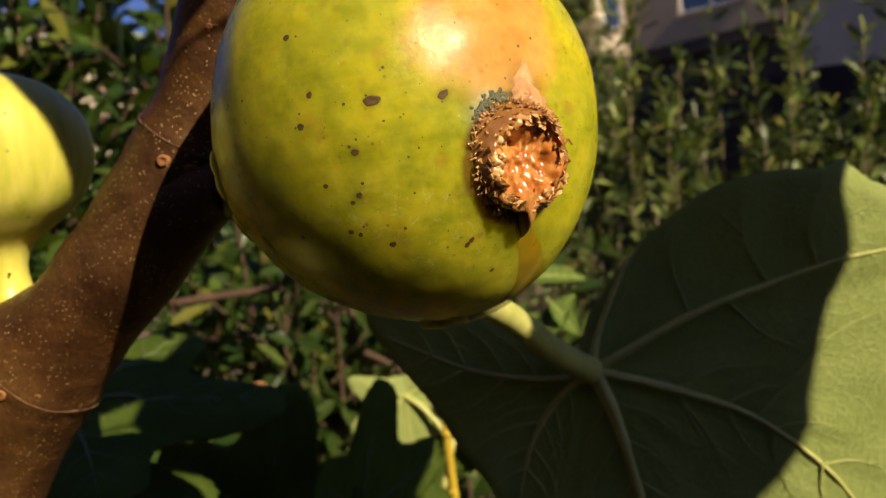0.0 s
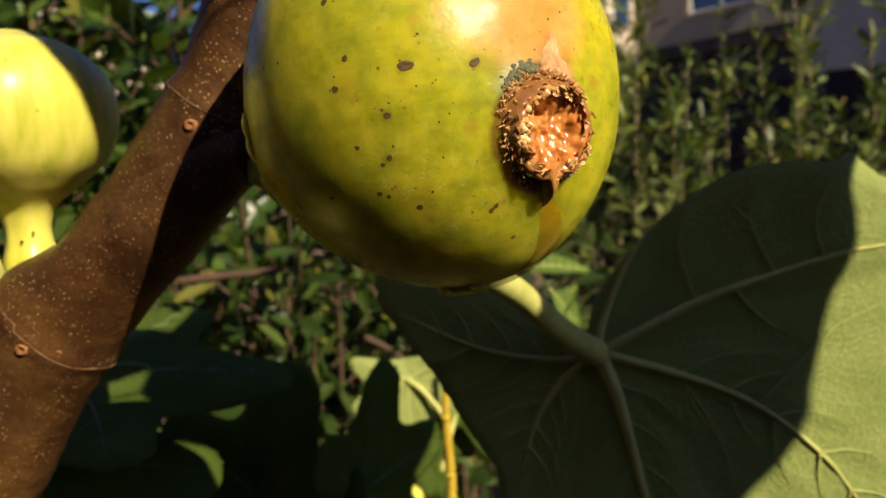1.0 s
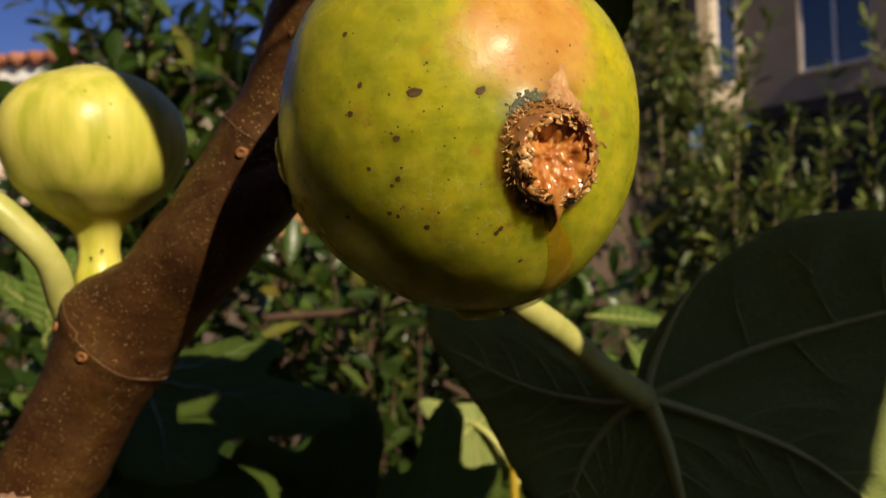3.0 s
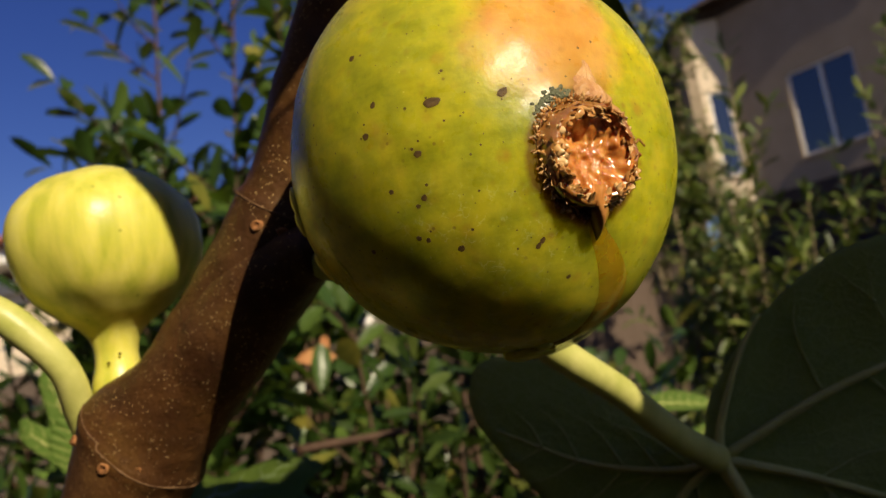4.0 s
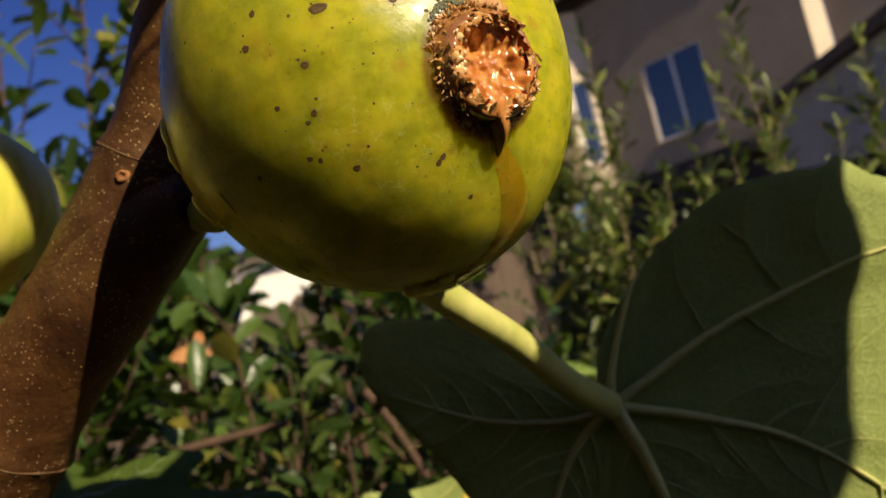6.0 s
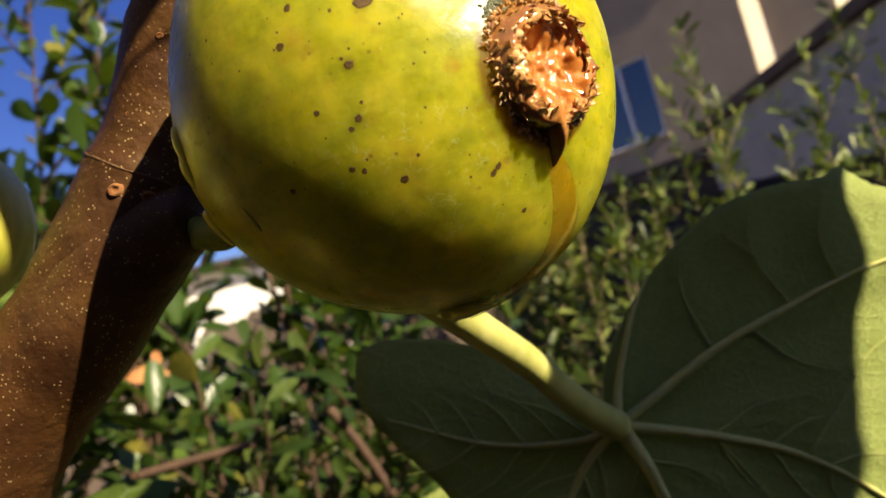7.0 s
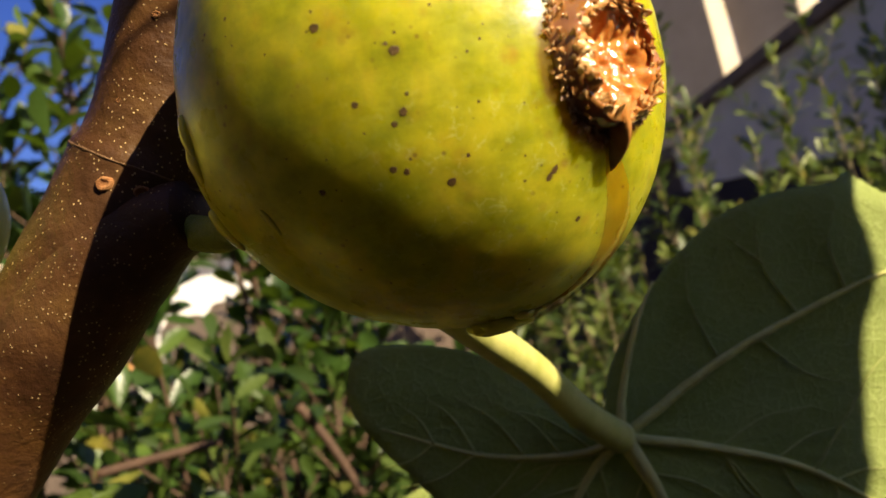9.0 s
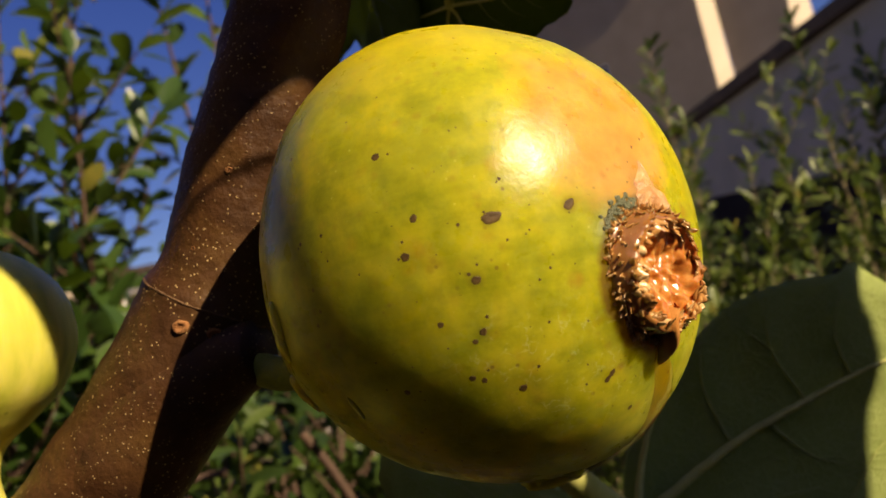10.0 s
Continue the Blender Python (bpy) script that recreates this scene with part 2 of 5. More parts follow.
def make_syrup():
    a = Mat("fig_syrup", 0.06, 0.6)
    a.b.inputs["Alpha"].default_value = 0.42
    a.colour(a.ramp(a.noise(300, 3), (0.3, (0.42, 0.17, 0.004)), (0.7, (0.58, 0.29, 0.008))))
    a.b.inputs["Subsurface Weight"].default_value = 0.7
    a.b.inputs["Subsurface Radius"].default_value = (1.0, 0.7, 0.1)
    a.b.inputs["Subsurface Scale"].default_value = 0.004
    a.b.inputs["Coat Weight"].default_value = 1.0
    a.b.inputs["Coat Roughness"].default_value = 0.05
    a.b.inputs["IOR"].default_value = 1.42
    a.bump(a.noise(260, 3), 0.25, 0.0006)
    return a.m


def make_sap():
    a = Mat("clear_sap", 0.05, 0.6)
    a.colour((0.52, 0.47, 0.06))
    a.b.inputs["Subsurface Weight"].default_value = 0.8
    a.b.inputs["Subsurface Radius"].default_value = (1.0, 0.8, 0.2)
    a.b.inputs["Subsurface Scale"].default_value = 0.004
    a.b.inputs["IOR"].default_value = 1.4
    a.bump(a.noise(500, 3), 0.2, 0.0004)
    return a.m


def make_flesh():
    a = Mat("wet_fig_flesh", 0.12, 0.7)
    col = a.ramp(a.noise(520, 5, 0.65), (0.28, (0.27, 0.072, 0.014)), (0.48, (0.52, 0.185, 0.040)), (0.70, (0.72, 0.36, 0.11)))
    # the outer wall of the crater is dry and brown
    wall = a.away((0.0150, -0.0224, -0.0079), 0.0048, 0.0058)
    col = a.mix(wall, (0.29, 0.125, 0.033), col)
    a.colour(col).bump(a.noise(420, 2, 0.4), 0.2, 0.0008)
    a.b.inputs["Subsurface Weight"].default_value = 0.3
    a.b.inputs["Subsurface Radius"].default_value = (1.0, 0.4, 0.12)
    a.b.inputs["Subsurface Scale"].default_value = 0.002
    a.b.inputs["Coat Weight"].default_value = 1.0
    a.b.inputs["Coat Roughness"].default_value = 0.04
    return a.m


def make_scale():
    a = Mat("dried_scale", 0.22, 0.5)
    col = a.ramp(a.rnd(), (0.0, (0.30, 0.115, 0.028)), (0.35, (0.48, 0.23, 0.070)), (0.7, (0.60, 0.34, 0.12)), (1.0, (0.74, 0.50, 0.24)))
    col = a.mix(a.ramp(a.noise(900, 4), (0.45, (0, 0, 0)), (0.75, (0.5, 0.5, 0.5))), col, (0.22, 0.08, 0.014))
    a.colour(col).bump(a.noise(1200, 4), 0.5, 0.0004)
    a.b.inputs["Coat Weight"].default_value = 0.5
    a.b.inputs["Coat Roughness"].default_value = 0.12
    return a.m


def make_roof():
    a = Mat("red_clay_tile", 0.8, 0.2)
    col = a.ramp(a.rnd(), (0.0, (0.28, 0.085, 0.045)), (1.0, (0.46, 0.18, 0.10)))
    a.colour(a.mix(0.35, col, a.ramp(a.noise(9, 4), (0.3, (0.25, 0.10, 0.06)), (0.7, (0.5, 0.25, 0.16))))).bump(a.noise(30, 4), 0.4, 0.01)
    return a.m


def make_glass():
    a = Mat("window_glass", 0.04, 1.0)
    a.colour((0.012, 0.018, 0.035))
    a.b.inputs["IOR"].default_value = 1.65
    a.bump(a.noise(1.1, 2), 0.06, 0.05)
    return a.m


FIG_SKIN, YOUNG_SKIN, BARK = make_fig_skin(), make_young_fig_skin(), make_bark()
LEAF_UNDER = make_fig_leaf("fig_leaf_underside", (0.36, 0.43, 0.135), (0.56, 0.58, 0.26), (0.28, 0.35, 0.092))
LEAF_TOP = make_fig_leaf("fig_leaf_top", (0.105, 0.160, 0.026), (0.20, 0.25, 0.065), (0.060, 0.100, 0.015), 0.07)
LEAF_YOUNG = make_fig_leaf("fig_leaf_young", (0.14, 0.24, 0.04), (0.26, 0.34, 0.09), (0.08, 0.15, 0.025))
VEIN = plain("leaf_vein", (0.46, 0.45, 0.13), (0.58, 0.56, 0.20), 160, 0.5)
SIDE_VEIN = plain("leaf_side_vein", (0.34, 0.38, 0.10), (0.44, 0.46, 0.14), 160, 0.5)
PETIOLE = plain("green_stalk", (0.40, 0.42, 0.10), (0.60, 0.58, 0.20), 140, 0.4, 0.45, 0.2, 0.0004)
YELLOW_STEM = plain("yellow_shoot_bark", (0.42, 0.24, 0.025), (0.52, 0.42, 0.04), 60, 0.45)
SPOT = plain("brown_spot", (0.050, 0.027, 0.009), (0.13, 0.075, 0.020), 900, 0.6, 0.3, 0.4, 0.0003)
SCAR = plain("corky_scar", (0.24, 0.09, 0.03), (0.42, 0.20, 0.08), 900, 0.75, 0.2, 0.6, 0.0006)
SAP = make_sap()
GREEN_STALK = plain("dark_green_stalk", (0.17, 0.20, 0.02), (0.30, 0.32, 0.04), 300, 0.45)
DROP = plain("drying_syrup", (0.42, 0.15, 0.030), (0.62, 0.28, 0.085), 500, 0.12, 0.6, 0.2, 0.0004)
CUT = plain("torn_pale_scar", (0.18, 0.06, 0.035), (0.76, 0.54, 0.36), 700, 0.5, 0.4, 0.8, 0.001)
MOULD = plain("grey_mould", (0.09, 0.10, 0.05), (0.34, 0.35, 0.24), 1500, 0.85, 0.2, 0.8, 0.0006)
RING = plain("bark_ring", (0.085, 0.042, 0.020), (0.22, 0.125, 0.065), 900, 0.7, 0.2, 0.6, 0.0005)
FLESH, SCALE, SYRUP = make_flesh(), make_scale(), make_syrup()
BUSH_LEAF = make_bush_leaf("glossy_bush_leaf", (0.018, 0.039, 0.008), (0.039, 0.078, 0.015), (0.096, 0.150, 0.028), (0.14, 0.23, 0.015), 0.32, 0.4)
SUNNY_LEAF = make_bush_leaf("sunny_bush_leaf", (0.017, 0.034, 0.007), (0.036, 0.064, 0.012), (0.090, 0.125, 0.028), (0.10, 0.16, 0.016), 0.34, 0.3)
HEDGE_LEAF = make_bush_leaf("small_hedge_leaf", (0.024, 0.042, 0.009), (0.070, 0.104, 0.022), (0.22, 0.255, 0.065), (0.18, 0.25, 0.026), 0.38, 0.3)
DRY_LEAF = plain("dry_leaf", (0.28, 0.10, 0.03), (0.48, 0.24, 0.09), 120, 0.7)
BUSH_BARK = plain("bush_bark", (0.042, 0.022, 0.014), (0.105, 0.058, 0.034), 60, 0.75)
HEDGE_BARK = plain("hedge_bark", (0.15, 0.11, 0.06), (0.36, 0.28, 0.16), 50, 0.75)
FENCE_WOOD = make_fence_wood()
# right house: darker copy for shaded walls; cream also paints its sunlit ones
STUCCO_SHADED = plain("shaded_beige_stucco", (0.30, 0.235, 0.165), (0.36, 0.285, 0.205), 3.0, 0.9, 0.2, 0.4, 0.006)
STUCCO_CREAM_LIT = plain("cream_and_sunlit_stucco", (0.66, 0.54, 0.40), (0.74, 0.62, 0.47), 2.0, 0.9, 0.2, 0.4, 0.006)
STUCCO_GREY = plain("grey_stucco", (0.21, 0.21, 0.225), (0.27, 0.27, 0.285), 2.5, 0.9, 0.2, 0.4, 0.006)
WHITE_PAINT = plain("white_paint", (0.74, 0.73, 0.70), (0.82, 0.81, 0.78), 4.0, 0.5, 0.4, 0.1, 0.002)
# real dark timber, and near-black stand-in for shade on recess, wing and hedge fence
BROWN_TRIM_AND_SHADE = plain("brown_timber_and_shade", (0.030, 0.020, 0.015), (0.065, 0.043, 0.031), 6.0, 0.8)
SOIL = plain("leafy_soil", (0.04, 0.028, 0.017), (0.11, 0.078, 0.048), 14.0, 0.95, 0.1, 1.0, 0.02)
ROOF, GLASS = make_roof(), make_glass()


# ---- building blocks ----
def mesh_of(name, verts, faces, mat, smooth=True):
    me = bpy.data.meshes.new(name)
    me.from_pydata([tuple(v) for v in verts], [], faces)
    me.materials.append(mat)
    if smooth:
        me.shade_smooth()
    return me


def part(name, mesh, parent, label="", at=None):
    ob = new(name, mesh)
    ob.parent = parent
    if at is not None:
        ob.matrix_basis = at
    if label:
        ob["label"] = label
    return ob


def thing(name, at, label, category, group="", kind=""):
    ob = new(name)
    ob.empty_display_size = 0.02
    ob.location = at
    return tagged(ob, label, category, group, kind)


def smooth_line(pts, n):
    """A Catmull-Rom line through pts, n steps a span."""
    p = [np.array(q, float) for q in pts]
    p = [2 * p[0] - p[1]] + p + [2 * p[-1] - p[-2]]
    res = []
    for i in range(1, len(p) - 2):
        for k in range(n):
            t = k / n
            res.append(0.5 * (2 * p[i] + (p[i + 1] - p[i - 1]) * t + (2 * p[i - 1] - 5 * p[i] + 4 * p[i + 1] - p[i + 2]) * t * t
                              + (3 * p[i] - p[i - 1] - 3 * p[i + 1] + p[i + 2]) * t ** 3))
    res.append(p[-2])
    return res


def tube_data(pts, radii, seg=8, flat=1.0, capped=True):
    """Vertices and faces of a tapered tube along pts; flat squeezes it along y."""
    verts, faces = [], []
    pts = [Vector(p) for p in pts]
    side = None
    for i, p in enumerate(pts):
        way = (pts[min(i + 1, len(pts) - 1)] - pts[max(i - 1, 0)]).normalized()
        if side is None:
            side = way.orthogonal().normalized()
        side = (side - way * side.dot(way)).normalized()
        up = way.cross(side)
        for k in range(seg):
            a = 2 * math.pi * k / seg
            off = (side * math.cos(a) + up * math.sin(a)) * radii[i]
            verts.append(p + Vector((off.x, off.y * flat, off.z)))
    for i in range(len(pts) - 1):
        for k in range(seg):
            a, b = i * seg + k, i * seg + (k + 1) % seg
            faces.append((a, b, b + seg, a + seg))
    if capped:
        faces.append(tuple(range(seg - 1, -1, -1)))
        faces.append(tuple(range(len(verts) - seg, len(verts))))
    return verts, faces


def tube(name, pts, radii, mat, seg=10, spans=6, flat=1.0):
    line = smooth_line(pts, spans)
    xs = np.linspace(0, len(radii) - 1, len(line))
    return mesh_of(name, *tube_data(line, np.interp(xs, range(len(radii)), radii), seg, flat), mat)


def box_mesh(name, lo, hi, mat, bevel=0.0):
    bm = bmesh.new()
    bmesh.ops.create_cube(bm, size=1)
    bmesh.ops.scale(bm, vec=[b - a for a, b in zip(lo, hi)], verts=bm.verts)
    bmesh.ops.translate(bm, vec=[(a + b) / 2 for a, b in zip(lo, hi)], verts=bm.verts)
    if bevel:
        bmesh.ops.bevel(bm, geom=bm.edges[:], offset=bevel, segments=2, affect="EDGES", profile=0.6)
    me = bpy.data.meshes.new(name)
    bm.to_mesh(me)
    bm.free()
    me.materials.append(mat)
    return me


def prism_mesh(name, poly, lo, hi, mat):
    """poly of (x, z), drawn out along y from lo to hi."""
    n = len(poly)
    verts = [(x, lo, z) for x, z in poly] + [(x, hi, z) for x, z in poly]
    faces = [tuple(range(n)), tuple(range(2 * n - 1, n - 1, -1))] + [(i, i + n, (i + 1) % n + n, (i + 1) % n) for i in range(n)]
    me = mesh_of(name, verts, faces, mat, False)
    bm = bmesh.new()
    bm.from_mesh(me)
    bmesh.ops.recalc_face_normals(bm, faces=bm.faces)
    bm.to_mesh(me)
    bm.free()
    return me


def nz(p, scale, seed=0.0):
    return noise.noise(Vector(p) * scale + Vector((seed, seed * 1.7, -seed)))


# ---- ground ----
def build_ground():
    n, half = 60, 1.0
    verts, faces = [], []
    xs = [math.copysign(abs(u) ** 3, u) * 400 for u in np.linspace(-1, 1, n + 1)]
    for y in xs:
        for x in xs:
            near = math.hypot(x, y) < 6
            verts.append((x, y + 1, 0.03 * nz((x, y, 0), 1.3) if near else 0.0))
    for j in range(n):
        for i in range(n):
            a = j * (n + 1) + i
            faces.append((a, a + 1, a + n + 2, a + n + 1))
    tagged(new("ground", mesh_of("ground", verts, faces, SOIL)), "bare brown soil with leaf litter under the bushes", "ground", kind="structure")


build_ground()


# ---- houses beyond the fence ----
def wall_frame(at, way):
    """A wall's own axes: x along it, y into the house, z up."""
    u = Vector((*way, 0)).normalized()
    m = Matrix.Identity(4)
    for i, v in enumerate((u, Vector((-u.y, u.x, 0)), Vector((0, 0, 1)))):
        m.col[i] = (*v, 0)
    m.translation = at
    return m


def wall_with_hole(name, length, lo, hi, hole, thick, mat):
    """A wall panel from 0 to length along x, with a real opening (x0, x1, z0, z1)."""
    x0, x1, z0, z1 = hole
    if x1 - x0 < 1e-4:
        return box_mesh(name, (0, 0, lo), (length, thick, hi), mat)
    rim, gap = ((0, lo), (length, lo), (length, hi), (0, hi)), ((x0, z0), (x1, z0), (x1, z1), (x0, z1))
    verts = [(x, y, z) for y in (0, thick) for loop in (rim, gap) for x, z in loop]
    faces = []
    for k in range(4):
        n = (k + 1) % 4
        faces += [(k, n, n + 4, k + 4), (n + 8, k + 8, k + 12, n + 12), (n, k, k + 8, n + 8), (k + 4, n + 4, n + 12, k + 12)]
    return mesh_of(name, verts, faces, mat, False)


def add_window(house, m, hole, panes):
    x0, x1, z0, z1 = hole
    win = part("window", box_mesh("window", (x0, 0.09, z0), (x1, 0.12, z0 + 0.05), WHITE_PAINT), house, "white-framed window reflecting blue sky", m)
    bar = 0.035
    for lo, hi in (((x0, 0.03, z1 - bar), (x1, 0.09, z1)), ((x0, 0.03, z0), (x1, 0.09, z0 + bar)), ((x0, 0.03, z0 + bar), (x0 + bar, 0.09, z1 - bar)), ((x1 - bar, 0.03, z0 + bar), (x1, 0.09, z1 - bar))):
        part("window_frame", box_mesh("window_frame", lo, hi, WHITE_PAINT, 0.006), win)
    step = (x1 - x0 - 2 * bar) / panes
    for i in range(panes):
        a = x0 + bar + i * step
        part("pane", box_mesh("pane", (a, 0.055 + 0.012 * (i % 2), z0 + bar), (a + step, 0.061 + 0.012 * (i % 2), z1 - bar), GLASS), win, "dark glass pane")
        if i:
            part("mullion", box_mesh("mullion", (a - 0.02, 0.025, z0 + bar), (a + 0.02, 0.085, z1 - bar), WHITE_PAINT, 0.005), win)
    part("window_sill", box_mesh("window_sill", (x0 - 0.05, -0.04, z0 - 0.05), (x1 + 0.05, 0.03, z0), STUCCO_SHADED), win)


def build_right_house():
    h = thing("house", (2.98, 13.0, 0.10), "two-storey beige stucco house with dark brown eaves beyond the fence", "house")
    inv = Matrix.Translation((-3.06, -13.0, 0))
    # short wall that faces the garden, in the sun: sunlight put in as lighter stucco
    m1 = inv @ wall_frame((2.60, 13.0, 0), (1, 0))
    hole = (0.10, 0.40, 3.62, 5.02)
    part("wall", wall_with_hole("wall", 0.46, 3.2, 6.2, hole, 0.18, STUCCO_CREAM_LIT), h, "", m1)
    add_window(h, m1, hole, 1)
    # the long slanting wall, its own shade put into darker stucco
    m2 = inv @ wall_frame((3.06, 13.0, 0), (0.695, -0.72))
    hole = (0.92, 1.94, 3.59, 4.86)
    part("wall", wall_with_hole("wall", 3.46, 3.2, 6.2, hole, 0.18, STUCCO_SHADED), h, "", m2)
    add_window(h, m2, hole, 2)
    # two narrow returns that catch the sun, painted lighter for it; the wall between darker
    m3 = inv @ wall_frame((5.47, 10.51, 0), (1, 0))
    part("wall", wall_with_hole("wall", 0.26, 3.2, 6.2, (0.1, 0.1, 4, 4), 0.18, STUCCO_CREAM_LIT), h, "", m3)
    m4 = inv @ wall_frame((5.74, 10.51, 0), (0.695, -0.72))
    part("wall", wall_with_hole("wall", 0.9, 3.2, 6.2, (0.5, 0.5, 4, 4), 0.18, STUCCO_SHADED), h, "", m4)
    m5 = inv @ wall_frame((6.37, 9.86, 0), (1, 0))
    part("wall", wall_with_hole("wall", 0.3, 3.2, 6.2, (0.1, 0.1, 4, 4), 0.18, STUCCO_CREAM_LIT), h, "", m5)
    # side wall going back, the recessed ground floor (dark brown put in for its shade) and its beam
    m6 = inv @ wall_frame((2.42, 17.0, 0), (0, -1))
    part("wall", wall_with_hole("wall", 4.0, 3.2, 6.2, (2, 2, 4, 4), 0.18, STUCCO_SHADED), h, "", m6)
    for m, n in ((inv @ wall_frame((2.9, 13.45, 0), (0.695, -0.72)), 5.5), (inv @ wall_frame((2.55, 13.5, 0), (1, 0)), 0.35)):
        part("lower_wall", wall_with_hole("lower_wall", n, 0.0, 3.0, (n / 2, n / 2, 1, 1), 0.18, BROWN_TRIM_AND_SHADE), h, "recessed ground floor wall painted dark brown for its shade", m)
    for m, n in ((m1, 0.46), (m2, 3.46), (m4, 0.9)):
        part("beam", box_mesh("beam", (0, 0.005, 3.0), (n, 0.5, 3.198), BROWN_TRIM_AND_SHADE), h, "dark brown timber beam", m)
        part("eave", box_mesh("eave", (0.0, -0.06, 6.2), (n, 0.6, 6.36), BROWN_TRIM_AND_SHADE), h, "dark brown eave", m)
    # side wing beside the house, its shade put into the dark brown
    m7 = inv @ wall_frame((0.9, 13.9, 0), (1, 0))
    part("lower_wall", wall_with_hole("lower_wall", 1.5, 0.0, 6.2, (0.7, 0.7, 4, 4), 0.18, BROWN_TRIM_AND_SHADE), h, "side wing painted dark brown for its shade", m7)
    roof = [(2.45, 13.0, 6.36), (5.45, 10.5, 6.36), (8.5, 9.8, 6.36), (8.5, 17, 6.36), (2.0, 17.0, 6.36), (5.5, 13.6, 7.8), (7.0, 13.4, 7.8)]
    part("roof", mesh_of("roof", [Vector(v) - Vector((3.06, 13, 0)) for v in roof], [(0, 1, 5), (1, 2, 6, 5), (2, 3, 6), (3, 4, 5, 6), (4, 0, 5), (4, 3, 2, 1, 0)], BROWN_TRIM_AND_SHADE, False), h, "low brown roof")


def build_wing():
    h = thing("outbuilding", (3.9, 4.6, 0), "low grey stucco outbuilding with a dark flat roof edge", "building")
    inv = Matrix.Translation((-3.9, -4.6, 0))
    part("wall", wall_with_hole("wall", 4.7, 0.0, 3.1, (2, 2, 1, 1), 0.18, STUCCO_GREY), h, "", inv @ wall_frame((3.9, 9.3, 0), (0, -1)))
    part("wall", wall_with_hole("wall", 3.0, 0.0, 3.1, (2, 2, 1, 1), 0.18, STUCCO_GREY), h, "", inv @ wall_frame((4.08, 4.6, 0), (1, 0)))
    part("roof", box_mesh("roof", (-0.12, -0.12, 3.1), (3.3, 4.82, 3.22), BROWN_TRIM_AND_SHADE, 0.01), h, "dark brown roof edge")


def build_left_house():
    h = thing("house", (-6.0, 8.0, 0), "single-storey cream house with white fascia and red clay tile roof", "house")
    inv = Matrix.Translation((6.0, -8.0, 0))
    part("wall", wall_with_hole("wall", 5.6, 0.0, 3.1, (2, 2, 1, 1), 0.2, STUCCO_CREAM_LIT), h, "", inv @ wall_frame((-9.0, 8.0, 0), (1, 0)))
    part("wall", wall_with_hole("wall", 5.0, 0.0, 3.1, (2, 2, 1, 1), 0.2, STUCCO_CREAM_LIT), h, "", inv @ wall_frame((-3.4, 8.2, 0), (0, 1)))
    part("fascia", box_mesh("fascia", (-3.4, -0.46, 3.27), (2.7, -0.40, 3.45), WHITE_PAINT, 0.008), h, "white fascia board")
    part("soffit", box_mesh("soffit", (-3.4, -0.40, 3.27), (2.7, 0.1, 3.31), WHITE_PAINT), h)
    part("gutter", box_mesh("gutter", (-3.4, -0.06, 3.02), (2.62, 0.0, 3.16), WHITE_PAINT, 0.02), h, "white band under the eave")
    verts = [(-3.4, -0.55, 3.46), (2.8, -0.55, 3.46), (0.9, 2.4, 4.15), (-3.4, 2.4, 4.15), (2.8, 5.4, 3.46), (-3.4, 5.4, 3.46)]
    part("roof", mesh_of("roof", verts, [(0, 1, 2, 3), (1, 4, 2), (3, 2, 4, 5), (0, 3, 5), (0, 5, 4, 1)], ROOF, False), h, "red clay tile roof")
    row = mesh_of("roof_tile", *tube_data([(0, 0, 0), (0, 0.34, 0.079)], [0.075, 0.06], 8), ROOF)
    for j in range(8):
        for i in range(26):
            x, y = 2.55 - 0.2 * i - 0.2 * j, -0.55 + 0.33 * j
            if x > -3.3:
                part("roof_tile", row, h, "", Matrix.Translation((x, y, 3.47 + (y + 0.55) * 0.234)))


def build_white_house():
    h = thing("house", (-1.8, 10.5, 0), "pale sunlit white house wall behind the bushes", "house")
    inv = Matrix.Translation((1.8, -10.5, 0))
    part("wall", wall_with_hole("wall", 3.6, 0.0, 3.05, (2, 2, 1, 1), 0.2, WHITE_PAINT), h, "", inv @ wall_frame((-3.3, 10.5, 0), (1, 0)))
    part("roof", prism_mesh("roof", [(-1.7, 3.05), (2.2, 3.05), (2.2, 3.12), (-1.7, 3.12)], -0.3, 3.0, BROWN_TRIM_AND_SHADE), h, "thin dark roof edge")


build_right_house()
build_wing()
build_left_house()
build_white_house()


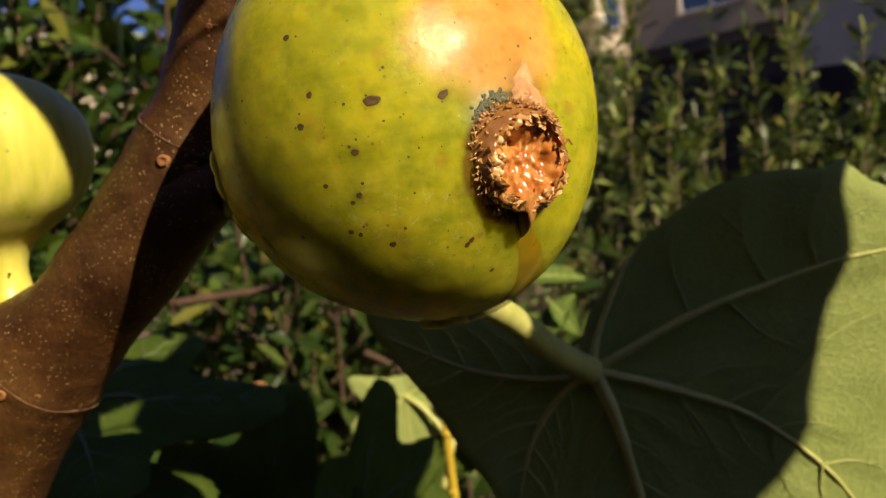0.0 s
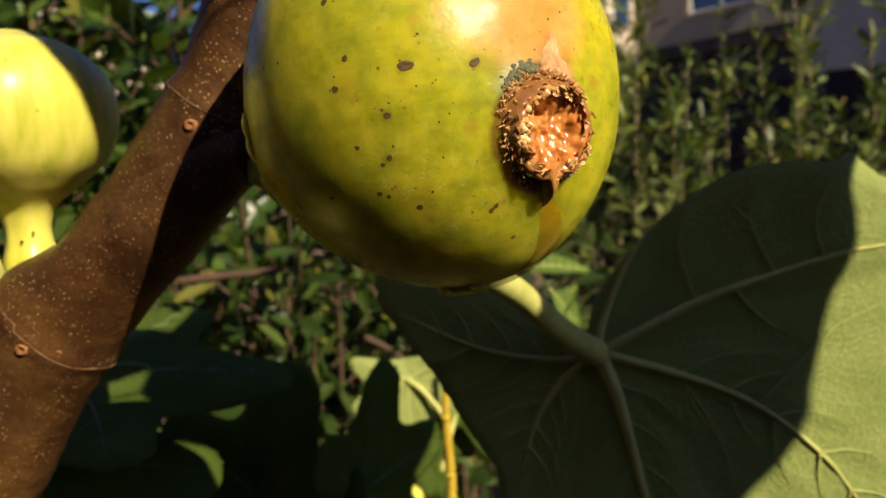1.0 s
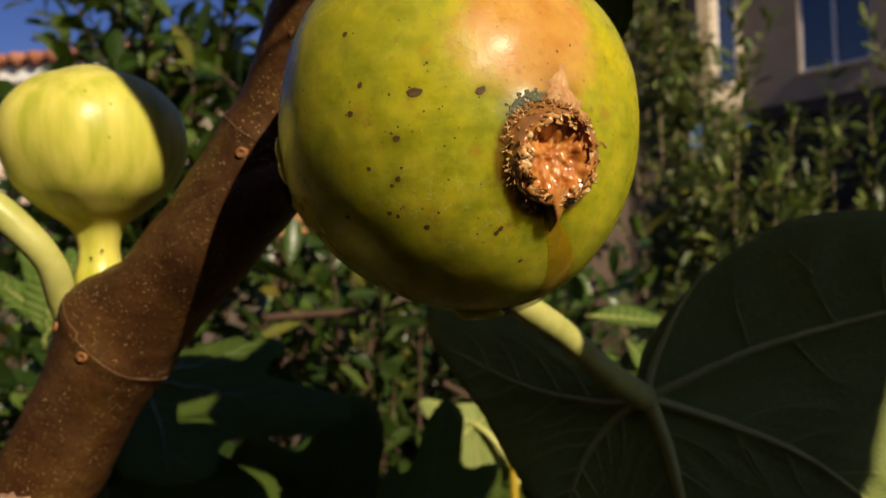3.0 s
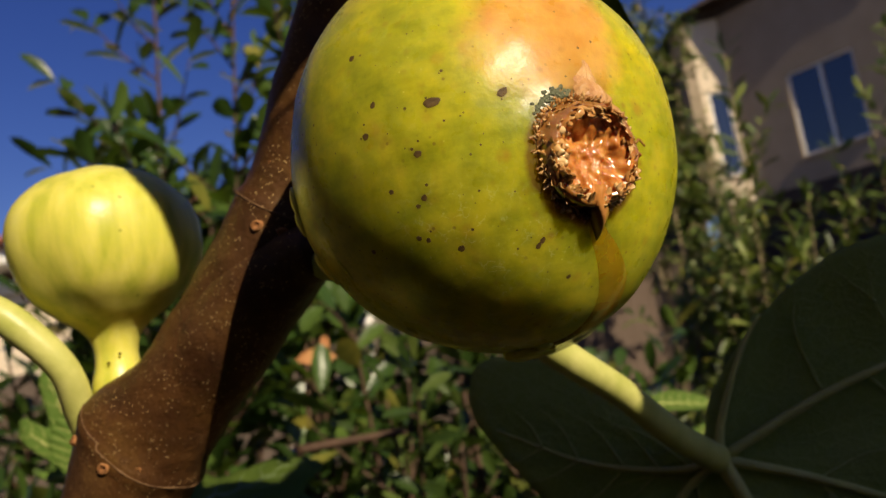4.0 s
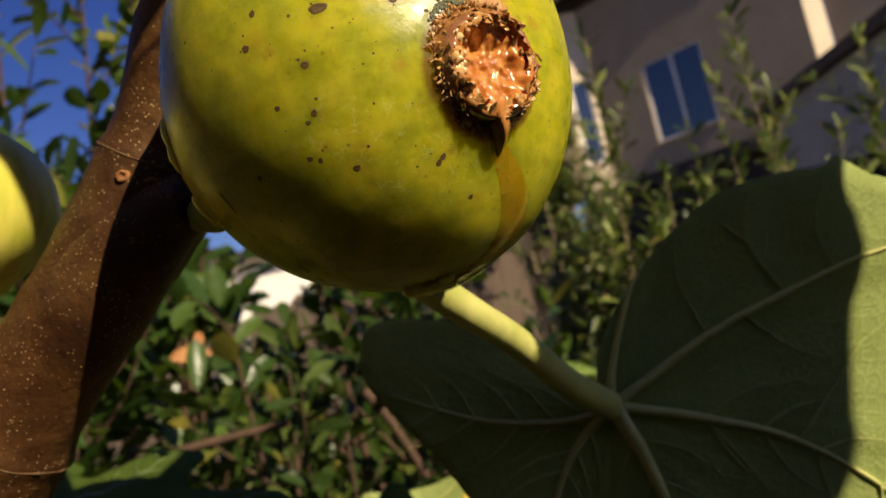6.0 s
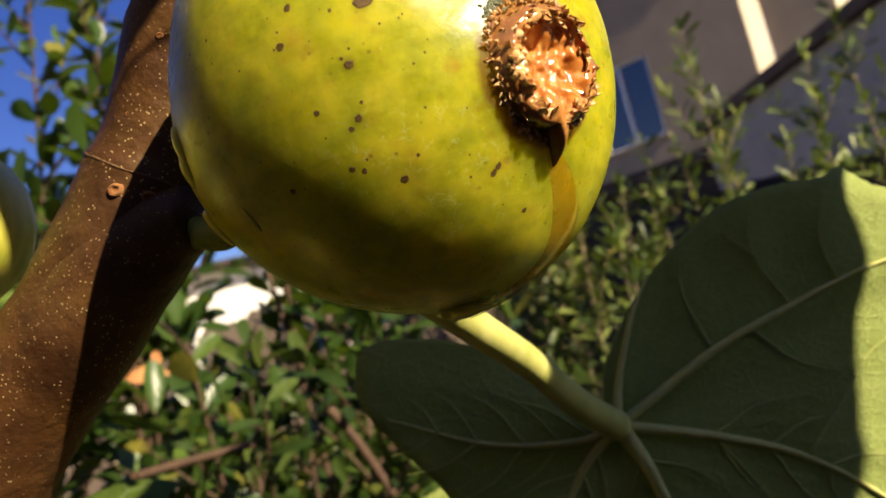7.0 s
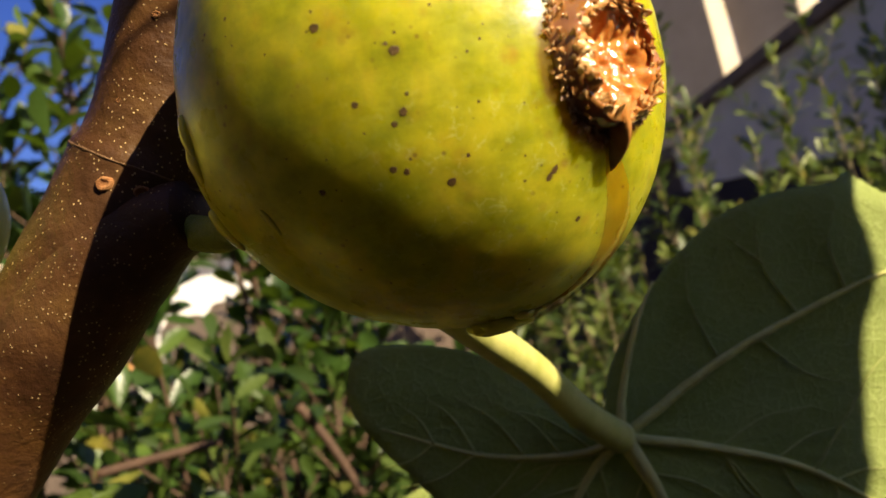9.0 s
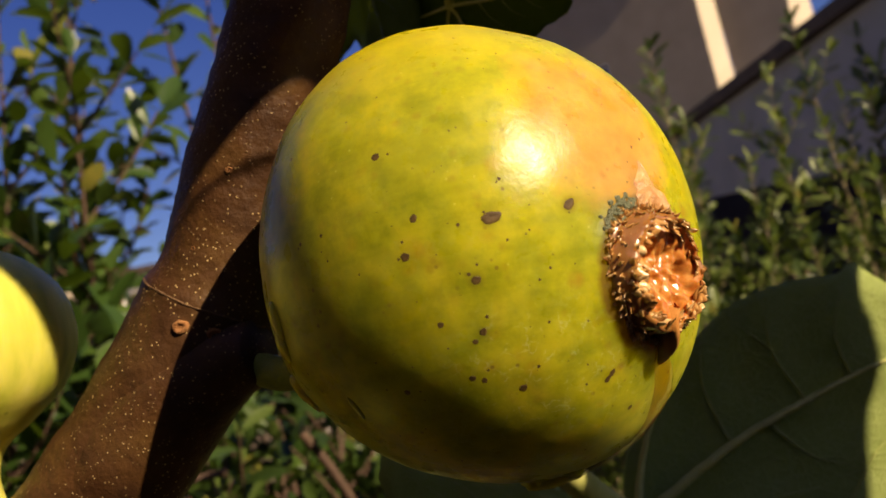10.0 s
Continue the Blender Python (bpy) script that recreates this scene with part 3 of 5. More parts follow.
# ---- fence ----
def build_fence():
    f = thing("fence", (0, 2.5, 0), "weathered brown wooden board fence behind the bushes", "fence", kind="structure")
    rng = random.Random(5)
    for i in range(23):
        x = -3.05 + 0.146 * i
        w, top = 0.0728, 1.625 + rng.uniform(-0.014, 0.014)
        verts = [(-w, 0, 0.03), (w, 0, 0.03), (w, 0, top - 0.03), (w - 0.03, 0, top), (-w + 0.03, 0, top), (-w, 0, top - 0.03)]
        n = len(verts)
        allv = [(a, -0.009, c) for a, b, c in verts] + [(a, 0.009, c) for a, b, c in verts]
        faces = [tuple(range(n)), tuple(range(2 * n - 1, n - 1, -1))] + [(k, k + n, (k + 1) % n + n, (k + 1) % n) for k in range(n)]
        part("board", mesh_of("board", allv, faces, FENCE_WOOD, False), f, "", pose(x + rng.uniform(-0.003, 0.003), rng.uniform(-0.004, 0.004), 0, 0, rng.uniform(-0.35, 0.35), 0))
    for z in (0.35, 1.3):
        part("rail", box_mesh("rail", (-3.15, 0.014, z), (0.23, 0.052, z + 0.09), FENCE_WOOD, 0.004), f)
    for x in (-3.0, -0.9, 0.17):
        part("post", box_mesh("post", (x - 0.045, 0.054, 0), (x + 0.045, 0.144, 1.58), FENCE_WOOD, 0.006), f)



# fence run behind the hedge: its shade is put into the dark brown boards
def build_shaded_fence():
    f = thing("fence", (0.31, 2.5, 0), "board fence behind the hedge, its shade painted in as dark brown", "fence", kind="structure")
    rng = random.Random(6)
    for i in range(22):
        top = 1.63 + 0.0055 * i + rng.uniform(-0.01, 0.01)
        part("board", box_mesh("board", (-0.071, -0.009, 0.03), (0.071, 0.009, top), BROWN_TRIM_AND_SHADE, 0.003), f, "", pose(0.146 * i, rng.uniform(-0.004, 0.004), 0, 0, rng.uniform(-0.3, 0.3), 0))
    for z in (0.35, 1.3):
        part("rail", box_mesh("rail", (-0.07, 0.014, z), (3.1, 0.052, z + 0.09), BROWN_TRIM_AND_SHADE, 0.004), f)


build_fence()
build_shaded_fence()


# ---- plain unseen walls added behind and beside the path: they block sky light, the east one shades the fence ----
def blocking_wall(name, lo, hi, label, mat=None):
    tagged(new(name, box_mesh(name, lo, hi, mat or BROWN_TRIM_AND_SHADE, 0.01)), label, "wall", kind="structure")


blocking_wall("wall_south", (-3.2, -2.1, 0), (3.0, -1.9, 2.7), "plain dark brown wall added out of view to block sky light")
blocking_wall("wall_west", (-1.15, -1.9, 0), (-0.95, 0.75, 3.0), "plain dark brown wall added out of view to block sky light")
blocking_wall("wall_east", (2.1, 0.45, 0), (2.3, 2.6, 3.25), "plain dark brown wall added out of view to shade the fence")


# ---- the fig branch ----
BRANCH_LINE = smooth_line([(-0.118, 0.177, 1.328), (-0.1055, 0.171, 1.3455), (-0.0920, 0.1670, 1.3648), (-0.0795, 0.1640, 1.3826), (-0.0618, 0.1600, 1.4000),
                           (-0.0405, 0.1565, 1.4225), (-0.0295, 0.153, 1.4440), (-0.0190, 0.150, 1.4650), (-0.012, 0.147, 1.486), (-0.002, 0.143, 1.525), (0.010, 0.140, 1.58)], 24)


def build_branch():
    b = thing("fig_branch", (-0.042, 0.157, 1.42), "brown fig branch with pale pores and ringed nodes", "branch")
    base = Vector((-0.042, 0.157, 1.42))
    pts = [Vector(p) for p in BRANCH_LINE]
    n = len(pts)
    near = lambda q: min(range(n), key=lambda i: (pts[i] - Vector(q)).length)
    low, high = near((-0.0750, 0.1635, 1.3880)), near((-0.0395, 0.156, 1.4245))
    radii = []
    for i in range(n):
        r = float(np.interp(i, [0, 48, 72, 96, 112, 125, 150, 240], [0.0108, 0.0106, 0.0103, 0.0096, 0.0096, 0.0093, 0.0088, 0.0082]))
        for k, w, h in ((low, 1.5, 0.0005), (low - 4, 7, 0.0009), (high, 1.3, 0.0004), (high - 5, 7, 0.0010)):
            r += h * math.exp(-((i - k) / w) ** 2)
        radii.append(r)
    def swell(i, d):
        """How far the node under the young fig bulges out at ring i in the direction d."""
        return 0.0036 * math.exp(-((i - 81) / 7.5) ** 2) * max(0.0, d.dot(Vector((-0.68, 0.0, 0.73)))) ** 1.5

    verts, faces = tube_data(pts, radii, 40)
    res = []
    for j, v in enumerate(verts):
        d = (v - pts[j // 40]).normalized()
        res.append(v + d * (swell(j // 40, d) + 0.0004 * nz(v, 160) + 0.00022 * nz(v, 520, 3)) - base)
    part("wood", mesh_of("wood", res, faces, BARK), b)
    # round leaf scars by the nodes
    for p, size in (((-0.0424, 0.1471, 1.4210), 1.0), ((-0.0840, 0.1575, 1.3899), 1.0), ((-0.0770, 0.1553, 1.3859), 1.1), ((-0.0722, 0.155, 1.3852), 0.55), ((-0.0384, 0.1470, 1.4191), 0.9), ((-0.0385, 0.1475, 1.4312), 0.35), ((-0.0320, 0.1440, 1.4405), 0.5)):
        q = Vector(p)
        c = min(pts, key=lambda a: (a - q).length)
        i = pts.index(c)
        d = (q - c).normalized()
        me = dome("leaf_scar", 0.0012, 0.0006, SCAR, rim=True)
        part("leaf_scar", me, b, "small round corky scar", Matrix.Translation(c + d * (radii[i] + swell(i, d) - 0.0001) - base) @ d.to_track_quat("Z", "Y").to_matrix().to_4x4() @ Matrix.Diagonal((size, size * 0.85, size, 1)))
    part("spur", tube("spur", [Vector(q) - base for q in ((-0.072, 0.1620, 1.3905), (-0.0635, 0.1600, 1.3972), (-0.0540, 0.1570, 1.4050), (-0.0455, 0.1540, 1.4118), (-0.0385, 0.1515, 1.4150), (-0.0330, 0.1490, 1.4155))], [0.0075, 0.0088, 0.0090, 0.0080, 0.0062, 0.0045], BARK, 28, 10), b, "short woody spur that bears the fig")
    for k, name in ((low, "node_ring"), (high, "node_ring")):
        way = (pts[k + 1] - pts[k - 1]).normalized()
        e = way.orthogonal().normalized()
        g = way.cross(e)
        ring = []
        for a in np.linspace(0, 2 * math.pi, 91):
            d = e * math.cos(a) + g * math.sin(a)
            dip = round(1.5 * max(0.0, d.dot(Vector((-0.68, 0.0, 0.73))))) if k == low else 0
            i = k + dip
            v = pts[i] + d * radii[i]
            ring.append(v + d * (swell(i, d) + 0.0004 * nz(v, 160) + 0.00022 * nz(v, 520, 3) - 0.00007) + way * 0.0004 * nz((math.cos(a), math.sin(a), 7 + k), 1.5) - base)
        part(name, mesh_of(name, *tube_data(ring, [0.00017 + 0.00007 * nz(q, 500) for q in ring], 6), RING), b, "thin corky ring round the node")
    # torn pale scar low on the branch
    me = lump("torn_scar", (0.0066, 0.0026, 0.0022), 700, 0.4, CUT, 5)
    part("torn_scar", me, b, "pale torn scar", Matrix.Translation(Vector((-0.0985, 0.1575, 1.3560)) - base))


def dome(name, r, h, mat, rim=False, seg=12):
    verts, faces = [(0, 0, h * (0.35 if rim else 1.0))], []
    prof = ((0.45, 0.55 if rim else 0.85), (0.75, 1.0 if rim else 0.5), (1.0, 0.0), (1.05, -0.5))
    for a, b in prof:
        for k in range(seg):
            w = 2 * math.pi * k / seg
            s = a * (1 + 0.05 * math.sin(3 * w + 1) + 0.05 * math.sin(5 * w))
            verts.append((r * s * math.cos(w), r * s * math.sin(w), h * b))
    for k in range(seg):
        faces.append((0, 1 + k, 1 + (k + 1) % seg))
        for j in range(len(prof) - 1):
            a, b = 1 + j * seg + k, 1 + j * seg + (k + 1) % seg
            faces.append((a, a + seg, b + seg, b))
    return mesh_of(name, verts, faces, mat)


def lump(name, size, scale, amount, mat, sub=4, seed=0.0):
    bm = bmesh.new()
    bmesh.ops.create_icosphere(bm, subdivisions=sub, radius=1)
    for v in bm.verts:
        d = v.co.normalized()
        k = 1 + amount * nz((d.x * size[0], d.y * size[1], d.z * size[2]), scale, seed)
        v.co = Vector((d.x * size[0] * k, d.y * size[1] * k, d.z * size[2] * k))
    me = bpy.data.meshes.new(name)
    bm.to_mesh(me)
    bm.free()
    me.materials.append(mat)
    me.shade_smooth()
    return me


def flake(name, length, width, curl, mat, seed):
    """A small pointed dry scale, ragged at its edge and curled over at its tip; y runs to the tip."""
    verts, faces, n = [], [], 6
    for side in (1, -1):
        for j in range(n + 1):
            t = j / n
            w = width * 0.5 * (0.55 + 0.9 * t) * (1 - t ** 3) + 0.00003
            w *= 1 + 0.35 * nz((t * 3, 0, side), 1.7, seed)
            y, z = length * t * (1 - 0.18 * curl * t), -curl * length * 0.55 * t * t + side * 0.00006
            for u in (-1, 0, 1):
                verts.append((u * w, y, z + 0.25 * w * abs(u)))
    k = 3 * (n + 1)
    for j in range(n):
        for u in range(2):
            a = 3 * j + u
            faces += [(a, a + 1, a + 4, a + 3), (a + k, a + k + 3, a + k + 4, a + k + 1)]
        for u in (0, 2):
            a = 3 * j + u
            faces.append((a, a + 3, a + k + 3, a + k) if u == 0 else (a, a + k, a + k + 3, a + 3))
    return mesh_of(name, verts, faces, mat)


build_branch()

# ---- the ripe fig ----
EYE_WAY = Vector((0.535, -0.798, -0.282)).normalized()     # towards the fig's opening
STALK_WAY = Vector((-0.826, 0.464, -0.317)).normalized()   # towards its stalk
FLAT_WAY = Vector((0.62, -0.76, 0.05)).normalized()        # its flattened shoulder
EYE_U = Vector((0, 0, 1)).cross(EYE_WAY).normalized()
EYE_V = EYE_WAY.cross(EYE_U).normalized()


def fig_radius(d):
    r = 0.0270
    th = math.atan2(d.z, d.x)
    flank = 1 - d.y * d.y
    r += 0.0008 * math.cos(2 * (th - radians(113))) * flank
    r += 0.00035 * math.cos(4 * (th - radians(25))) * flank
    front = max(0.0, -d.y)
    r -= 0.0012 * front ** 2
    r += 0.0022 * max(0.0, (d.dot(STALK_WAY) - 0.88) / 0.12) ** 1.6
    r -= 0.0018 * math.exp(-(math.acos(max(-1, min(1, d.dot(FLAT_WAY)))) / 0.6) ** 2)
    r += 0.00022 * nz(d, 2.4) + 0.00010 * nz(d, 6, 4)
    # sunken opening
    off = math.acos(max(-1, min(1, d.dot(EYE_WAY)))) * 0.026
    r -= 0.0016 * math.exp(-(off / 0.0042) ** 2) - 0.0006 * math.exp(-((off - 0.0065) / 0.0022) ** 2)
    # shallow furrow from the opening down to the low side
    way = d - EYE_WAY * d.dot(EYE_WAY)
    a = math.atan2(way.dot(EYE_V), way.dot(EYE_U))
    r -= 0.0004 * math.exp(-((a + radians(75)) / 0.22) ** 2) * math.exp(-((off - 0.015) / 0.008) ** 2)
    return r


def fig_spot(p):
    """The point of the fig's skin in the direction of p, and the way out of it."""
    d = (Vector(p) - FIG_AT).normalized()
    e1 = d.orthogonal().normalized()
    e2 = d.cross(e1)
    f = lambda q: q.normalized() * fig_radius(q.normalized())
    h = 0.02
    a, b = f(d + e1 * h) - f(d - e1 * h), f(d + e2 * h) - f(d - e2 * h)
    return f(d), a.cross(b).normalized()


def build_fig():
    fig = thing("fig", FIG_AT, "ripe yellow-green fig with brown spots and a split oozing amber eye", "fruit")
    bm = bmesh.new()
    bmesh.ops.create_icosphere(bm, subdivisions=7, radius=1)
    for v in bm.verts:
        d = v.co.normalized()
        v.co = d * fig_radius(d)
    me = bpy.data.meshes.new("skin")
    bm.to_mesh(me)
    bm.free()
    me.materials.append(FIG_SKIN)
    me.shade_smooth()
    part("skin", me, fig)
    base = STALK_WAY * 0.031 + Vector((0, 0, 0.0012))
    end = Vector((-0.0400, 0.153, 1.4145)) - FIG_AT
    part("stalk", tube("stalk", [base * 0.9, base * 1.05, (base + end) / 2, end], [0.0027, 0.0024, 0.0023, 0.0025], GREEN_STALK, 14, 5), fig, "short green stalk")
    rng = random.Random(11)
    spots = [dome("spot", 0.00038, 0.00003, SPOT, rim=(i % 2 == 0), seg=22) for i in range(3)]
    known = [((-0.0145, 0.1077, 1.4303), 1.0, 1.1, 20), ((-0.0123, 0.1054, 1.4230), 0.9, 1.2, 60), ((-0.0049, 0.1049, 1.4213), 1.45, 1.7, 5), ((0.0028, 0.1074, 1.4212), 1.15, 1.6, 35), ((-0.0139, 0.1059, 1.4195), 1.05, 1.1, 0), ((-0.0074, 0.1061, 1.4160), 1.0, 1.2, 10),
             ((-0.0115, 0.1074, 1.4126), 0.75, 1.1, 0), ((-0.0077, 0.1072, 1.4112), 0.85, 1.2, 50), ((-0.0086, 0.1075, 1.4104), 0.7, 1.1, 0), ((-0.0095, 0.1090, 1.4069), 0.8, 1.1, 0), ((-0.0084, 0.1090, 1.4065), 0.7, 1.2, 70), ((-0.0048, 0.1095, 1.4050), 0.95, 1.2, 30),
             ((0.0041, 0.1116, 1.4052), 0.75, 1.5, 60), ((0.0036, 0.1116, 1.4046), 0.75, 1.5, 60), ((0.0061, 0.1156, 1.4012), 0.7, 1.2, 50), ((-0.0152, 0.1130, 1.4075), 0.8, 1.1, 0)]
    for p, s, wide, turn in known:
        q, d = fig_spot(p)
        part("spot", spots[0], fig, "", Matrix.Translation(q) @ d.to_track_quat("Z", "Y").to_matrix().to_4x4() @ pose(0, 0, 0, 0, 0, turn) @ Matrix.Diagonal((s * wide, s, s, 1)))
    for _ in range(150):
        d = Vector((rng.gauss(-0.1, 0.55), -1 + rng.uniform(-0.4, 0.7), rng.gauss(-0.15, 0.6)))
        d.normalize()
        if d.dot(EYE_WAY) > 0.95:
            continue
        q, nrm = fig_spot(FIG_AT + d)
        s = rng.choice((0.12, 0.15, 0.18, 0.22, 0.28, 0.36, 0.48))
        part("spot", spots[1], fig, "", Matrix.Translation(q) @ nrm.to_track_quat("Z", "Y").to_matrix().to_4x4() @ Matrix.Diagonal((s, s, s, 1)))
    # wet flesh in the opening: a rough disc that fills the hollow
    def on_eye(u, v, lift):
        d = (EYE_WAY * 0.0255 + EYE_U * u + EYE_V * v).normalized()
        return d * (fig_radius(d) + lift)
    def eye_height(u, v):
        """The raised rim, the sunken pulp with its ridges, and the hole beside its middle."""
        s = math.hypot(u, v)
        edge = max(0.0, min(1.0, (0.0068 - s) / 0.0017))
        h = 0.0025 * edge * edge * (3 - 2 * edge)
        if s < 0.0054:
            k = s / 0.0054
            h -= 0.0002 * (1 - k * k) - (0.0008 * nz((u * 2.4, v * 0.8, 0.3), 420) + 0.0004 * nz((u * 1.8, v, 0.7), 900)) * (1 - k ** 3)
        h -= 0.0012 * math.exp(-(((u + 0.0016) / 0.0016) ** 2 + ((v - 0.0018) / 0.0010) ** 2))
        return h + (0.0005 * nz((u, v, 0), 600) + 0.0003 * nz((u, v, 0.01), 1500)) * edge

    verts, faces, rings, seg = [on_eye(0, 0, eye_height(0, 0))], [], 30, 96
    for j in range(1, rings + 1):
        for k in range(seg):
            a, s = 2 * math.pi * k / seg, 0.0069 * j / rings
            s *= 1 + 0.06 * math.sin(3 * a + 0.7)
            u, v = s * math.cos(a), s * math.sin(a)
            verts.append(on_eye(u, v, eye_height(u, v) - (0.0005 if j == rings else 0)))
    for k in range(seg):
        faces.append((0, 1 + k, 1 + (k + 1) % seg))
        for j in range(rings - 1):
            a, b = 1 + j * seg + k, 1 + j * seg + (k + 1) % seg
            faces.append((a, a + seg, b + seg, b))
    eye = part("eye", mesh_of("eye", verts, faces, FLESH), fig, "wet amber flesh in the split eye")
    # ragged dry scales in rings about it
    kinds = [flake("scale", rng.uniform(0.0009, 0.0015), rng.uniform(0.0007, 0.0011), rng.uniform(0.3, 0.9), SCALE, 3.0 * i) for i in range(10)]
    # (distance from the middle, how many, how far they lean inwards, scale)
    for ring, count, lean, size in ((0.0068, 80, -8, 0.5), (0.0066, 84, 0, 0.6), (0.0064, 84, 15, 0.75), (0.0060, 74, 40, 0.95), (0.0055, 70, 62, 1.15), (0.0050, 56, 80, 1.2), (0.0043, 16, 75, 0.9)):
        for k in range(count):
            a = 2 * math.pi * (k + rng.uniform(-0.6, 0.6)) / count
            s = ring * rng.uniform(0.94, 1.05) * (1 + 0.06 * math.sin(3 * a + 0.7))
            if ring < 0.0053 and rng.random() < (0.65 if math.sin(a) < -0.3 else 0.2):
                continue
            u, v = s * math.cos(a), s * math.sin(a)
            q = on_eye(u, v, eye_height(u, v) - 0.00012)
            out = (EYE_U * math.cos(a) + EYE_V * math.sin(a)).normalized()
            nrm = q.normalized()
            tilt = radians(lean + rng.uniform(-25, 25))
            side = out.cross(nrm).normalized()
            way = (nrm * math.cos(tilt) - out * math.sin(tilt) + side * rng.uniform(-0.7, 0.7)).normalized()
            side = (side - way * side.dot(way)).normalized()
            m = Matrix((side, way, side.cross(way).normalized())).transposed().to_4x4()
            m.translation = q
            part("scale", rng.choice(kinds), fig, "", m @ Matrix.Diagonal((size * rng.uniform(0.7, 1.3), size * rng.uniform(0.6, 1.25), 1, 1)))
    # grey mould and a tan torn flap over the opening
    tufts = [lump("mould_tuft", (rng.uniform(0.0002, 0.00038), rng.uniform(0.00015, 0.0003), 0.00018), 4000, 0.5, MOULD, 2, 2.0 * i) for i in range(4)]
    for i in range(64):
        t = rng.uniform(-1, 1)
        u, v = -0.0034 + 0.0026 * t + rng.gauss(0, 0.0003), 0.0072 - 0.0012 * t * t + 0.0006 * t + rng.gauss(0, 0.00045)
        q, nrm = fig_spot(FIG_AT + EYE_WAY * 0.0255 + EYE_V * v + EYE_U * u)
        part("mould_tuft", tufts[i % 4], fig, "grey-green fuzzy mould", Matrix.Translation(q) @ nrm.to_track_quat("Z", "Y").to_matrix().to_4x4() @ pose(0, 0, 0, 0, 0, rng.uniform(0, 360)))
    vs, fs = [], []
    for j in range(25):
        t = j / 24
        for i in range(13):
            s = (i - 6) / 6
            u = 0.0020 + s * 0.0038 * (1 - t) ** 0.9 * (1 + 0.5 * nz((t * 9, s, 0), 1.0)) + 0.0004 * math.sin(9 * t)
            h = 0.0003 + 0.0011 * (1 - t) * (1 - s * s) + 0.0006 * nz((t * 2.0, s * 3, 5), 2.5)
            vs.append(on_eye(u, 0.0046 + 0.0082 * t, h * (1 - s ** 4) * (1 - t ** 4) - 0.00005))
    for j in range(24):
        for i in range(12):
            a = j * 13 + i
            fs.append((a, a + 1, a + 14, a + 13))
    part("torn_flap", mesh_of("torn_flap", vs, fs, plain("tan_dry_skin", (0.40, 0.17, 0.06), (0.62, 0.36, 0.15), 500, 0.3)), fig, "tan shrivelled skin above the eye")
    vs, fs = [], []
    for j in range(11):
        t = j / 10
        w = 0.0031 * min(1.0, 0.5 + 2.4 * t) * (1 - t) + 0.00006
        for i in range(9):
            s = (i - 4) / 4
            vs.append(on_eye(0.0010 + 0.0006 * t + w * s, -0.0032 - 0.0072 * t, -0.0001 + (0.0037 * (1 - t) ** 0.8 + 0.0003) * (min(1.0, (1 - s) / 1.7) ** 0.8 if s > -0.7 else max(0.0, (s + 1) / 0.3) ** 0.6)))
    for j in range(10):
        for i in range(8):
            a = j * 9 + i
            fs.append((a, a + 9, a + 10, a + 1))
    part("syrup_drop", mesh_of("syrup_drop", vs, fs, DROP), fig, "pointed tan drop of drying syrup")
    crack = [on_eye(0.0062 + 0.0042 * t, 0.0016 - 0.0006 * t + 0.0003 * math.sin(11 * t), 0.00002) for t in np.linspace(0, 1, 16)]
    part("crack", mesh_of("crack", *tube_data(crack, [0.00022 - 0.00008 * t + 0.0001 * nz((t * 9, 0, 0), 1.0) for t in np.linspace(0, 1, 16)], 6), SCAR), fig, "thin corky crack in the skin")
    # beads of clear sap along the shaded flank
    for p, size in (((-0.0276, 0.1219, 1.4170), (0.0010, 0.0021, 0.0007)), ((-0.0276, 0.1228, 1.4145), (0.0012, 0.0019, 0.0007)), ((-0.0272, 0.1292, 1.4084), (0.0013, 0.0026, 0.0008)), ((-0.0215, 0.1175, 1.4060), (0.0005, 0.0015, 0.00025)), ((-0.0020, 0.1290, 1.3936), (0.0024, 0.0015, 0.0008)), ((0.0015, 0.1270, 1.3942), (0.0013, 0.0010, 0.0006)), ((-0.0005, 0.1290, 1.3925), (0.0034, 0.0022, 0.0011))):
        q, nrm = fig_spot(p)
        part("sap_bead", lump("sap_bead", size, 700, 0.25, SAP, 4), fig, "clear sticky bead of sap", Matrix.Translation(q) @ nrm.to_track_quat("Z", "Y").to_matrix().to_4x4())
    # syrup: a pointed drop, a run down the flank and a bead on the underside
    run = [(0.0106, 0.1110, 1.4080), (0.0110, 0.1140, 1.4045), (0.0118, 0.1175, 1.4015), (0.0115, 0.1220, 1.3982), (0.0085, 0.1265, 1.3958), (0.0040, 0.1295, 1.3940), (-0.0010, 0.1310, 1.3930)]
    wide = [0.0020, 0.0018, 0.0023, 0.0029, 0.0032, 0.0034, 0.0024]
    high = [0.0002, 0.0003, 0.0004, 0.0005, 0.0007, 0.0010, 0.0014]
    line = [Vector(p) - FIG_AT for p in smooth_line(run, 8)]
    vs, fs, m = [], [], 11
    for j, p in enumerate(line):
        t = j / (len(line) - 1) * 6
        w, h = float(np.interp(t, range(7), wide)), float(np.interp(t, range(7), high))
        if j in (0, len(line) - 1):
            w, h = w * 0.25, 0.0
        way = (line[min(j + 1, len(line) - 1)] - line[max(j - 1, 0)]).normalized()
        side = p.normalized().cross(way).normalized()
        for i in range(m):
            s = (i - (m - 1) / 2) / ((m - 1) / 2)
            d = (p + side * w * s).normalized()
            vs.append(d * (fig_radius(d) - 0.0002 + h * (1 - s * s) ** 0.7))
